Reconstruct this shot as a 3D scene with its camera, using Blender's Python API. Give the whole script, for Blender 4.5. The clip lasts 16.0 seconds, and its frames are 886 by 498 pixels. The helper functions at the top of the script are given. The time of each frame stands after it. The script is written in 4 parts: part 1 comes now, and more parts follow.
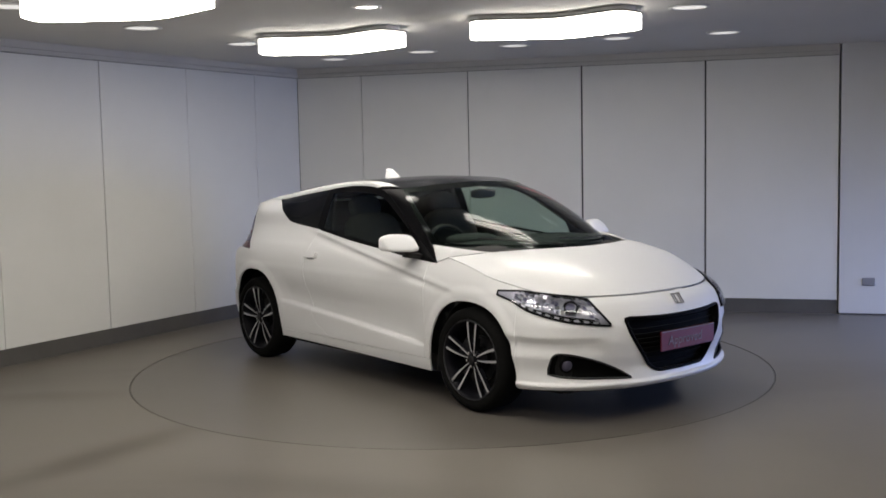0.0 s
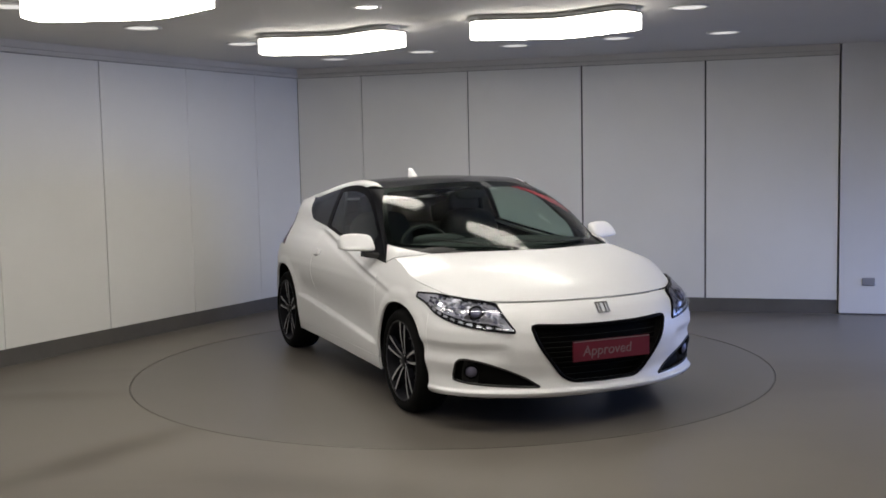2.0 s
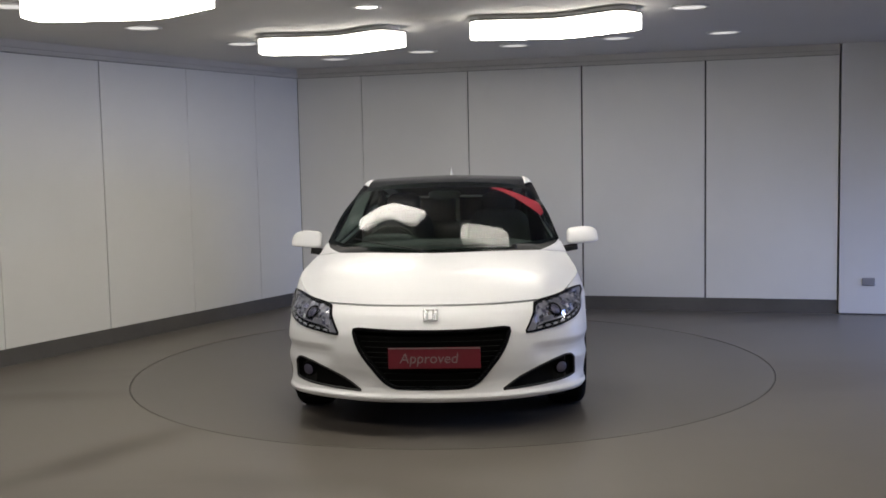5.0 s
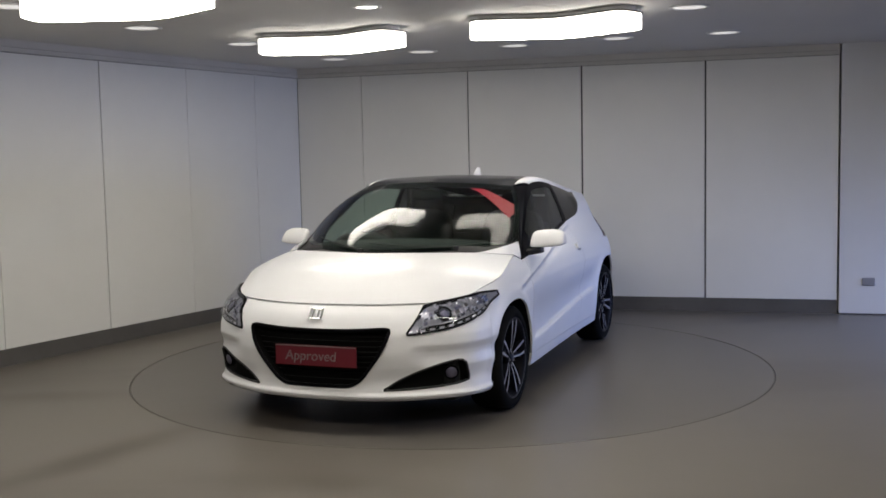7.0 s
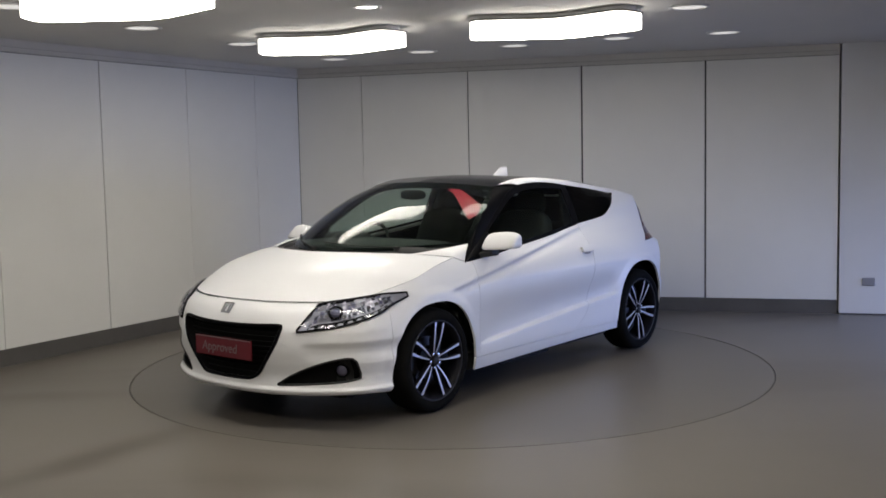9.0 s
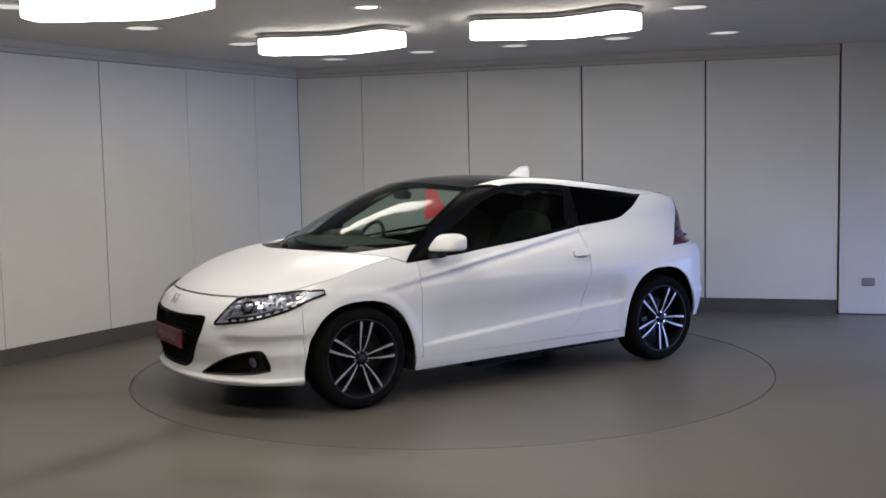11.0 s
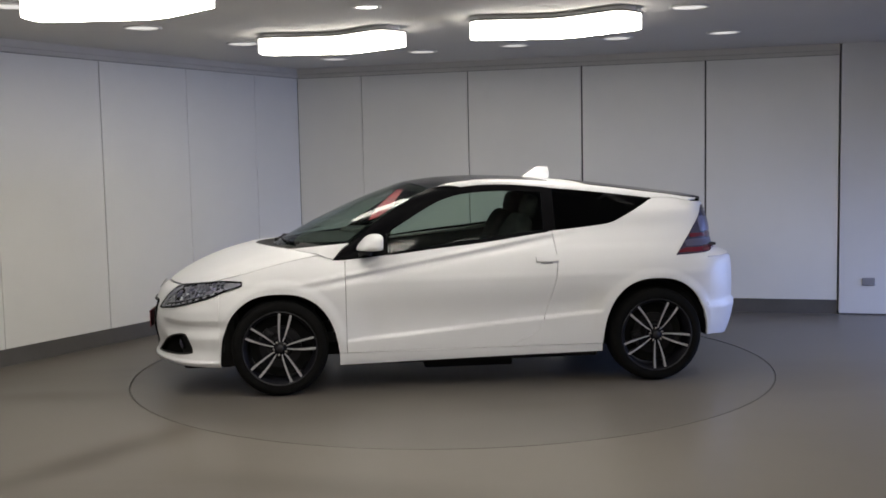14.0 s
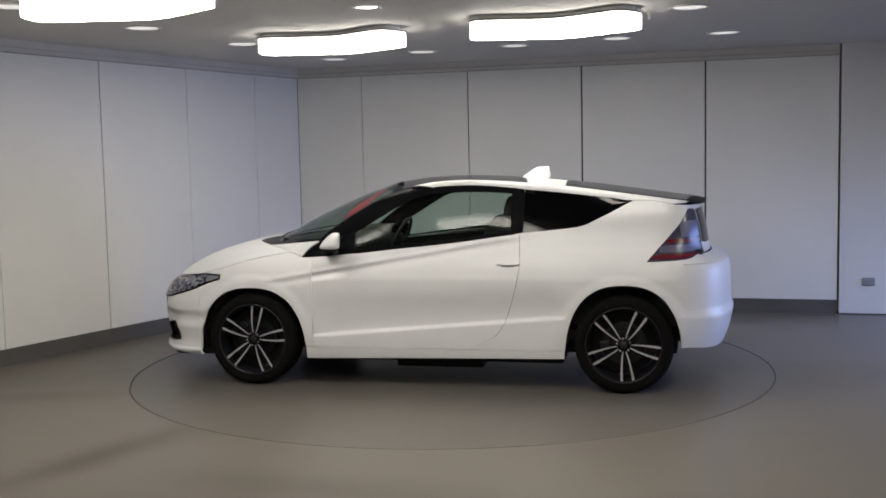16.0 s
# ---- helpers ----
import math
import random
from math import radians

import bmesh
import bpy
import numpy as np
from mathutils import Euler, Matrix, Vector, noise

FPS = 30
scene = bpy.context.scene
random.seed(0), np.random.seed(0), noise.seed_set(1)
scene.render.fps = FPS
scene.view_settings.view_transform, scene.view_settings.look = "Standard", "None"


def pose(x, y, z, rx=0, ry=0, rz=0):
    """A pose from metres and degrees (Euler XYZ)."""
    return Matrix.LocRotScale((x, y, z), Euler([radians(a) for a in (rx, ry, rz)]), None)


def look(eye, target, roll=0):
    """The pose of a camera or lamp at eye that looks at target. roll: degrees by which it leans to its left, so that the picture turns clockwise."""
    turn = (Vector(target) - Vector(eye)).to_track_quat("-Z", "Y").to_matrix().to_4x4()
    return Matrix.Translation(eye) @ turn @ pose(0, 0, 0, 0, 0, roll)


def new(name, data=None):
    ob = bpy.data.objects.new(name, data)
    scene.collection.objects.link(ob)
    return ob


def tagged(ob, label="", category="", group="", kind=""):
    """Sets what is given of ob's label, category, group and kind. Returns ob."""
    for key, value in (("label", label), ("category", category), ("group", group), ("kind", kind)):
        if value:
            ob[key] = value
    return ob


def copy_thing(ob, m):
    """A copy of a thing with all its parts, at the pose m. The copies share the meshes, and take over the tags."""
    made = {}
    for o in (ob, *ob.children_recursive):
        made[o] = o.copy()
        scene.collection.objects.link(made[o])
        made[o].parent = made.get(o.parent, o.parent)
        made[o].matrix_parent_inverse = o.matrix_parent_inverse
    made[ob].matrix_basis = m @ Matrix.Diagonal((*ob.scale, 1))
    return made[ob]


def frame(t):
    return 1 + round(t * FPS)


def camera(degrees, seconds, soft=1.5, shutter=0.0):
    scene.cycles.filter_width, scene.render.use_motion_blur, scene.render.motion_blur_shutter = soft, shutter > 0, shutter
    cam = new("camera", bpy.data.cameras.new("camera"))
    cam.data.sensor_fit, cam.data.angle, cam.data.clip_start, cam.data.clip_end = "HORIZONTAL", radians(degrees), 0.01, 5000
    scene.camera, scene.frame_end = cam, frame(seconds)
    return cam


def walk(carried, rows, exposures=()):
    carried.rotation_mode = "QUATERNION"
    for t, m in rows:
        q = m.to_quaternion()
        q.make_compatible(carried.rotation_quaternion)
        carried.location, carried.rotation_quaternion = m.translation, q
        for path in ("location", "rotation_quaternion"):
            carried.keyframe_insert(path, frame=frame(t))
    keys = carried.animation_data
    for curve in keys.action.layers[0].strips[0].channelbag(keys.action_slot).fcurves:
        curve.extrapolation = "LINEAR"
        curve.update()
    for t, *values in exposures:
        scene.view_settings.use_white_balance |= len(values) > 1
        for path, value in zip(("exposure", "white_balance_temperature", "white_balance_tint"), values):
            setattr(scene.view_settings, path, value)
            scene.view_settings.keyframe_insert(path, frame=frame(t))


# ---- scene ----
cam = camera(46.02, 16.0, soft=1.7)
EYE = Vector((0.0, -7.4455, 1.4773))
VIEW = look(EYE, EYE + 8 * Vector((-0.00606, 0.99626, -0.08619)), -1.173)
walk(cam, [(0.0, VIEW), (16.0, VIEW)], [(0.0, 0.06), (1.5, 0.06), (3.0, 0.02), (6.5, -0.02), (9.0, -0.06), (12.5, 0.0), (14.0, 0.05), (16.0, 0.07)])

# ---- light ----
world = bpy.data.worlds.new("sky")
scene.world = world
world.use_nodes = True
sky = world.node_tree.nodes.new("ShaderNodeTexSky")
sky.sky_type, sky.sun_disc, sky.sun_elevation, sky.sun_rotation = "NISHITA", False, radians(35), radians(200)
back = world.node_tree.nodes["Background"]
back.inputs["Strength"].default_value = 0.08
world.node_tree.links.new(sky.outputs["Color"], back.inputs["Color"])
scene.view_settings.exposure = 0.0
LAMP_GLOW = 15.8
LAMP_SIDE_GLOW = 5.2
SPOT_GLOW = 0.65
DAYLIGHT_WATTS = 68.0


# ---- materials ----
def material(name, colour, rough=0.5, metal=0.0, vary=0.0, scale=3.0, bump=0.0, bump_scale=60.0, coat=0.0, glow=None, glow_strength=0.0, stretch=(1, 1, 1)):
    m = bpy.data.materials.new(name)
    m.use_nodes = True
    nt = m.node_tree
    b = nt.nodes["Principled BSDF"]
    b.inputs["Base Color"].default_value = (*colour, 1)
    b.inputs["Roughness"].default_value = rough
    b.inputs["Metallic"].default_value = metal
    b.inputs["Coat Weight"].default_value = coat
    b.inputs["Coat Roughness"].default_value = 0.04
    if glow:
        b.inputs["Emission Color"].default_value = (*glow, 1)
        b.inputs["Emission Strength"].default_value = glow_strength
    if vary or bump:
        co = nt.nodes.new("ShaderNodeTexCoord")
        mp = nt.nodes.new("ShaderNodeMapping")
        mp.inputs["Scale"].default_value = stretch
        nt.links.new(co.outputs["Object"], mp.inputs["Vector"])
    if vary:
        n1 = nt.nodes.new("ShaderNodeTexNoise")
        n1.inputs["Scale"].default_value, n1.inputs["Detail"].default_value = scale, 3
        n2 = nt.nodes.new("ShaderNodeTexNoise")
        n2.inputs["Scale"].default_value, n2.inputs["Detail"].default_value = scale * 9, 4
        nt.links.new(mp.outputs["Vector"], n1.inputs["Vector"])
        nt.links.new(mp.outputs["Vector"], n2.inputs["Vector"])
        add = nt.nodes.new("ShaderNodeMath")
        add.operation = "MULTIPLY_ADD"
        add.inputs[1].default_value = 0.2
        nt.links.new(n2.outputs["Fac"], add.inputs[0])
        nt.links.new(n1.outputs["Fac"], add.inputs[2])
        ramp = nt.nodes.new("ShaderNodeMapRange")
        ramp.inputs["From Min"].default_value, ramp.inputs["From Max"].default_value = 0.15, 1.15
        ramp.inputs["To Min"].default_value, ramp.inputs["To Max"].default_value = 1 - 1.8 * vary, 1 + 1.8 * vary
        nt.links.new(add.outputs[0], ramp.inputs["Value"])
        hsv = nt.nodes.new("ShaderNodeHueSaturation")
        hsv.inputs["Color"].default_value = (*colour, 1)
        nt.links.new(ramp.outputs[0], hsv.inputs["Value"])
        nt.links.new(hsv.outputs["Color"], b.inputs["Base Color"])
        rr = nt.nodes.new("ShaderNodeMapRange")
        rr.inputs["To Min"].default_value, rr.inputs["To Max"].default_value = rough * 0.92, min(1, rough * 1.08)
        nt.links.new(n1.outputs["Fac"], rr.inputs["Value"])
        nt.links.new(rr.outputs[0], b.inputs["Roughness"])
    if bump:
        nb = nt.nodes.new("ShaderNodeTexNoise")
        nb.inputs["Scale"].default_value = bump_scale
        nt.links.new(mp.outputs["Vector"], nb.inputs["Vector"])
        bp = nt.nodes.new("ShaderNodeBump")
        bp.inputs["Strength"].default_value, bp.inputs["Distance"].default_value = bump, 0.01
        nt.links.new(nb.outputs["Fac"], bp.inputs["Height"])
        nt.links.new(bp.outputs["Normal"], b.inputs["Normal"])
    return m


M_EDGE = material("turntable edge", (0.10, 0.092, 0.08), 0.5, vary=0.2, scale=5)
M_FLOOR = material("epoxy floor", (0.154, 0.138, 0.119), 0.36, vary=0.10, scale=0.45)


def stain(m, colour, amount, scale, stretch, dark_bands=False):
    """Drifts of old dirt over a floor, and long darker bands if asked: a second colour, and duller where it lies."""
    nt = m.node_tree
    b = nt.nodes["Principled BSDF"]
    co = nt.nodes.new("ShaderNodeTexCoord")
    mp = nt.nodes.new("ShaderNodeMapping")
    mp.inputs["Scale"].default_value, mp.inputs["Rotation"].default_value = stretch, (0, 0, radians(-32))
    n = nt.nodes.new("ShaderNodeTexNoise")
    n.inputs["Scale"].default_value, n.inputs["Detail"].default_value, n.inputs["Distortion"].default_value = scale, 5, 0.6
    r = nt.nodes.new("ShaderNodeMapRange")
    r.interpolation_type = "SMOOTHSTEP"
    r.inputs["From Min"].default_value, r.inputs["From Max"].default_value, r.inputs["To Max"].default_value = 0.45, 0.80, amount
    mix = nt.nodes.new("ShaderNodeMixRGB")
    mix.inputs["Color2"].default_value = (*colour, 1)
    nt.links.new(co.outputs["Object"], mp.inputs["Vector"])
    nt.links.new(mp.outputs["Vector"], n.inputs["Vector"])
    nt.links.new(n.outputs["Fac"], r.inputs["Value"])
    def step(operation, a, b):
        k = nt.nodes.new("ShaderNodeMath")
        k.operation = operation
        for socket, v in zip(k.inputs, (a, b)):
            if isinstance(v, (int, float)):
                socket.default_value = v
            else:
                nt.links.new(v, socket)
        return k.outputs[0]
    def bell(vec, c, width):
        """A soft band of the second colour round the line vec . p = c, its edge frayed by the noise."""
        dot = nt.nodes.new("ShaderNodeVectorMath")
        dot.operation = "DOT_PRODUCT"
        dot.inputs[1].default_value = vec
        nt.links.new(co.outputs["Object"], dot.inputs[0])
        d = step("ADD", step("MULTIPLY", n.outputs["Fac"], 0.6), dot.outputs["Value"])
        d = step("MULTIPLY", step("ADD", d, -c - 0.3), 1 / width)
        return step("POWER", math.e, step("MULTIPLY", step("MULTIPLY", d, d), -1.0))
    total = r.outputs[0]
    if dark_bands:
        # long soft bands of the darker colour on the still floor beside the turntable
        long_band = step("MULTIPLY", bell((0.855, -0.52, 0), -0.417, 0.15), bell((0.52, 0.855, 0), -2.9, 0.75))
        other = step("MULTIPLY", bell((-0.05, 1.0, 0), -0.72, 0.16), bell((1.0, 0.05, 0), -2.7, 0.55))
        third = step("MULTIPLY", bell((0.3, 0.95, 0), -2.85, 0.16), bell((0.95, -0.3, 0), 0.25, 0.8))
        total = step("ADD", total, step("MULTIPLY", step("ADD", step("ADD", long_band, step("MULTIPLY", third, 0.6)), step("MULTIPLY", other, 0.7)), 0.85))
    nt.links.new(step("MINIMUM", total, 0.95), mix.inputs["Fac"])
    nt.links.new(b.inputs["Base Color"].links[0].from_socket, mix.inputs["Color1"])
    nt.links.new(mix.outputs[0], b.inputs["Base Color"])


M_PLATE = material("turntable floor", (0.130, 0.118, 0.105), 0.36, vary=0.10, scale=0.45)
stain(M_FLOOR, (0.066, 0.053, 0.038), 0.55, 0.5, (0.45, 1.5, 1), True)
stain(M_PLATE, (0.074, 0.060, 0.045), 0.55, 0.5, (0.45, 1.5, 1))
for _m in (M_FLOOR, M_PLATE):
    _m.node_tree.nodes["Principled BSDF"].inputs["Specular IOR Level"].default_value = 0.36
M_PIT = material("pit", (0.02, 0.02, 0.02), 0.8)
M_PANEL = material("wall panel", (0.80, 0.80, 0.785), 0.45, vary=0.03, scale=1.2, bump=0.03, bump_scale=25)
M_SEAM = material("seam shadow gap", (0.09, 0.09, 0.09), 0.8)
M_PAINTWALL = material("white wall paint", (0.72, 0.72, 0.72), 0.6, vary=0.04, scale=1.5, bump=0.06, bump_scale=120)
M_PLINTH = material("grey plinth", (0.105, 0.10, 0.095), 0.55, vary=0.18, scale=2.5)
M_CEIL = material("ceiling paint", (0.64, 0.63, 0.61), 0.7, vary=0.04, scale=0.9, bump=0.05, bump_scale=90)
M_TRIM = material("cornice paint", (0.58, 0.57, 0.55), 0.6, vary=0.05, scale=2)
M_LAMP = material("lit diffuser", (0.9, 0.9, 0.9), 0.4, glow=(1.0, 0.94, 0.845), glow_strength=LAMP_GLOW)
M_LAMPSIDE = material("lit diffuser edge", (0.9, 0.9, 0.9), 0.4, glow=(1.0, 0.94, 0.85), glow_strength=LAMP_SIDE_GLOW)
M_LAMPRIM = material("black lamp rim", (0.03, 0.03, 0.03), 0.5)
M_SPOT = material("frosted downlight", (0.85, 0.85, 0.85), 0.4, glow=(1.0, 0.96, 0.90), glow_strength=SPOT_GLOW)
M_SPOTLIT = material("lit downlight", (0.85, 0.85, 0.85), 0.4, glow=(1.0, 0.97, 0.92), glow_strength=9.0)
M_WHITEPLASTIC = material("white plastic", (0.7, 0.7, 0.7), 0.4)
M_GREYPLASTIC = material("grey plastic", (0.26, 0.26, 0.28), 0.45)


# ---- mesh helpers ----
def mesh_of(bm, name, mat, smooth=False):
    me = bpy.data.meshes.new(name)
    bm.normal_update()
    bm.to_mesh(me)
    bm.free()
    for m in (mat if isinstance(mat, (list, tuple)) else [mat]):
        me.materials.append(m)
    if smooth:
        me.polygons.foreach_set("use_smooth", [True] * len(me.polygons))
    return me


def thing(name, bm, mat, label="", category="", group="", kind="", smooth=False):
    return tagged(new(name, mesh_of(bm, name, mat, smooth)), label, category, group, kind)


def part(name, bm, mat, parent, label="", smooth=False):
    ob = new(name, mesh_of(bm, name, mat, smooth))
    ob.parent = parent
    return tagged(ob, label)


def share(name, ob, m, parent):
    twin = new(name, ob.data)
    twin.parent, twin.matrix_basis = parent, m
    return twin


def add_box(bm, lo, hi, bevel=0.0, m=None):
    r = bmesh.ops.create_cube(bm, size=1.0)
    c, s = [(a + b) / 2 for a, b in zip(lo, hi)], [b - a for a, b in zip(lo, hi)]
    bmesh.ops.transform(bm, matrix=Matrix.Translation(c) @ Matrix.Diagonal((*s, 1)), verts=r["verts"])
    vs = r["verts"]
    if bevel:
        es = list({e for v in vs for e in v.link_edges})
        g = bmesh.ops.bevel(bm, geom=es, offset=bevel, segments=2, affect="EDGES", profile=0.7)
        vs = list({v for f in g["faces"] for v in f.verts} | {v for v in vs if v.is_valid})
    if m is not None:
        bmesh.ops.transform(bm, matrix=m, verts=vs)
    return vs


def box(lo, hi, bevel=0.0, m=None):
    bm = bmesh.new()
    add_box(bm, lo, hi, bevel, m)
    return bm


def lathe(profile, n=48, axis="z", bm=None, m=None):
    """Rings (radius, height) turned round an axis; a radius of 0 closes it."""
    bm = bm or bmesh.new()
    rings = []
    for r, h in profile:
        ring = []
        for i in range(1 if r == 0 else n):
            a = 2 * math.pi * i / n
            c = (r * math.cos(a), r * math.sin(a), h)
            if axis == "y":
                c = (c[0], h, c[1])
            if axis == "x":
                c = (h, c[0], c[1])
            ring.append(bm.verts.new(m @ Vector(c) if m else c))
        rings.append(ring)
    for a, b in zip(rings, rings[1:]):
        for i in range(n):
            q = [a[i % len(a)], a[(i + 1) % len(a)], b[(i + 1) % len(b)], b[i % len(b)]]
            q = list(dict.fromkeys(q))
            if len(q) > 2:
                bm.faces.new(q)
    bmesh.ops.recalc_face_normals(bm, faces=bm.faces[:])
    return bm


def prism(outline, z0, z1, bevel=0.0, m=None):
    bm = bmesh.new()
    vs = [bm.verts.new((x, y, z0)) for x, y in outline]
    f = bm.faces.new(vs)
    g = bmesh.ops.extrude_face_region(bm, geom=[f])
    bmesh.ops.translate(bm, vec=(0, 0, z1 - z0), verts=[v for v in g["geom"] if isinstance(v, bmesh.types.BMVert)])
    bmesh.ops.recalc_face_normals(bm, faces=bm.faces[:])
    if bevel:
        es = [e for e in bm.edges if abs(e.verts[0].co.z - e.verts[1].co.z) < 1e-6]
        bmesh.ops.bevel(bm, geom=es, offset=bevel, segments=2, affect="EDGES", profile=0.7)
    if m is not None:
        bmesh.ops.transform(bm, matrix=m, verts=bm.verts[:])
    return bm


# ---- the studio ----
CEIL = 2.425
CORNER = Vector((-1.53, 3.385, 0))
LEFT_ANGLE, BACK_ANGLE = 240.6, -15.86          # directions in which the two panelled walls leave the corner
TABLE_R = 2.235
PANEL_LOW, PANEL_TOP = 0.13, 2.325


def wall_frame(angle):
    """x along the wall from the corner, y out into the room (the left wall: to its left), z up."""
    return Matrix.Translation(CORNER) @ pose(0, 0, 0, 0, 0, angle)


def build_floor():
    bm = bmesh.new()
    n = 128
    rings = []
    for r in (TABLE_R + 0.001, 3.2, 6.0, 16.0):
        rings.append([bm.verts.new((r * math.cos(2 * math.pi * i / n), r * math.sin(2 * math.pi * i / n), 0)) for i in range(n)])
    lip = [bm.verts.new((v.co.x, v.co.y, -0.06)) for v in rings[0]]
    for a, b in [(lip, rings[0])] + list(zip(rings, rings[1:])):
        for i in range(n):
            bm.faces.new((a[i], b[i], b[(i + 1) % n], a[(i + 1) % n]))
    bmesh.ops.recalc_face_normals(bm, faces=bm.faces[:])
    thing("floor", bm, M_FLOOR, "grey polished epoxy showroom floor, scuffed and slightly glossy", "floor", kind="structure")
    bm = lathe([(0, -0.055), (TABLE_R + 0.2, -0.055), (TABLE_R + 0.2, -0.2), (0, -0.2)], 64)
    thing("turntable_pit", bm, M_PIT, "dark shallow pit under the turntable", "pit", kind="structure")


def build_turntable():
    table = tagged(new("turntable"), "round grey car turntable set flush in the floor", "turntable")
    part("plate", lathe([(0, 0.0), (TABLE_R - 0.012, 0.0), (TABLE_R - 0.012, -0.05), (0, -0.05)], 128), M_PLATE, table, "grey floor plate that turns")
    part("edge_ring", lathe([(TABLE_R - 0.0115, -0.001), (TABLE_R - 0.004, -0.002), (TABLE_R - 0.004, -0.05), (TABLE_R - 0.0115, -0.05)], 128), M_EDGE, table, "dark edge ring")
    return table


def build_panelled_wall(name, angle, length, joints, out, gaps={}):
    """A wall behind its plinth, panels and cornice; out is +1 or -1, the side of the room."""
    w = wall_frame(angle)
    def slab(a, b, y0, y1, z0, z1, bevel=0.0):
        lo, hi = sorted((y0 * out, y1 * out))
        return box((a, lo, z0), (b, hi, z1), bevel, w)
    wall = thing(name, slab(-0.25, length, -0.25, -0.022, 0, CEIL), M_SEAM, "white panelled studio wall with thin dark joints", "wall", kind="structure")
    edges = [0.0] + joints + [length]
    for a, b in zip(edges, edges[1:]):
        ga, gb = gaps.get(a, 0.003), gaps.get(b, 0.003)
        part("panel", slab(a + ga, b - gb, -0.02, 0.0, PANEL_LOW, PANEL_TOP, 0.003), M_PANEL, wall)
    part("plinth", slab(0.0, length, -0.021, -0.004, 0.0, PANEL_LOW - 0.003), M_PLINTH, wall, "dark grey plinth below the panels")
    part("cornice", slab(0.0, length, -0.021, 0.018, PANEL_TOP + 0.004, PANEL_TOP + 0.04, 0.006), M_TRIM, wall, "grey painted cornice strip")
    part("frieze", slab(0.0, length, -0.021, 0.004, PANEL_TOP + 0.044, CEIL), M_TRIM, wall)
    return wall


def build_shell():
    build_panelled_wall("wall_left", LEFT_ANGLE, 16.3, [0.68, 1.62, 2.62, 3.64, 4.66, 5.68, 6.7, 7.72, 8.74, 9.76, 10.78, 11.8, 12.82, 13.84, 14.86], 1, {2.62: 0.005})
    build_panelled_wall("wall_back", BACK_ANGLE, 5.235, [0.70, 1.81, 2.93, 4.075], -1, {2.93: 0.008, 4.075: 0.008, 1.81: 0.005})
    w = wall_frame(BACK_ANGLE)
    pier = thing("wall_pier", box((5.250, -0.014, 0.012), (7.0, 0.3, CEIL), 0.004, w), M_PAINTWALL, "plain white painted wall pier beside the panels", "wall", kind="structure")
    # dark strip that stands in for the shadow line at the pier's foot
    part("base_shadow", box((5.250, -0.006, 0), (7.0, 0.29, 0.011), 0, w), M_SEAM, pier)
    # the side towards the daylight: a wall with one wide opening
    a, b = w @ Vector((7.0, -0.01, 0)), Vector((8.0, -10.5, 0))
    along = (b - a).normalized()
    m = Matrix.Translation(a) @ Matrix.Rotation(math.atan2(along.y, along.x), 4, "Z")
    length = (b - a).length
    bm = bmesh.new()
    o0, o1, top = 0.12, 3.4, 1.6
    add_box(bm, (0, 0, 0), (o0, 0.25, CEIL), 0, m)
    add_box(bm, (o1, 0, 0), (length, 0.25, CEIL), 0, m)
    add_box(bm, (o0, 0, top), (o1, 0.25, CEIL), 0, m)
    thing("wall_right", bm, M_PAINTWALL, "white painted wall with a wide open doorway to daylight", "wall", kind="structure")
    lamp = bpy.data.lights.new("daylight_in_opening", "AREA")
    lamp.shape, lamp.size, lamp.size_y = "RECTANGLE", o1 - o0 - 0.1, top - 0.1
    lamp.energy, lamp.color = DAYLIGHT_WATTS, (0.31, 0.45, 1.0)
    lamp.spread = radians(112)
    ob = new("daylight_in_opening", lamp)
    eye = m @ Vector(((o0 + o1) / 2, 0.12, top / 2))
    ob.matrix_world = look(eye, eye + (m.to_3x3() @ Vector((-0.45, -1, -0.65))))
    left_end = wall_frame(LEFT_ANGLE) @ Vector((16.3, 0, 0))
    bm = box((left_end.x - 1.0, -10.75, 0), (9.0, -10.5, CEIL))
    thing("wall_front", bm, M_PAINTWALL, "plain white painted wall behind the camera", "wall", kind="structure")
    bm = box((-10.5, -11.5, CEIL), (10.5, 5.5, CEIL + 0.2))
    thing("ceiling", bm, M_CEIL, "off-white painted plaster ceiling with recessed downlights", "ceiling", kind="structure")
    socket = thing("wall_socket", box((-0.055, -0.012, -0.035), (0.055, 0, 0.035), 0.006, w @ pose(5.495, -0.014, 0.30)), M_GREYPLASTIC, "grey plastic double socket low on the white pier", "wall socket")
    part("socket_plate", box((-0.04, -0.016, -0.02), (0.04, -0.012, 0.02), 0.002, w @ pose(5.495, -0.014, 0.30)), M_GREYPLASTIC, socket)


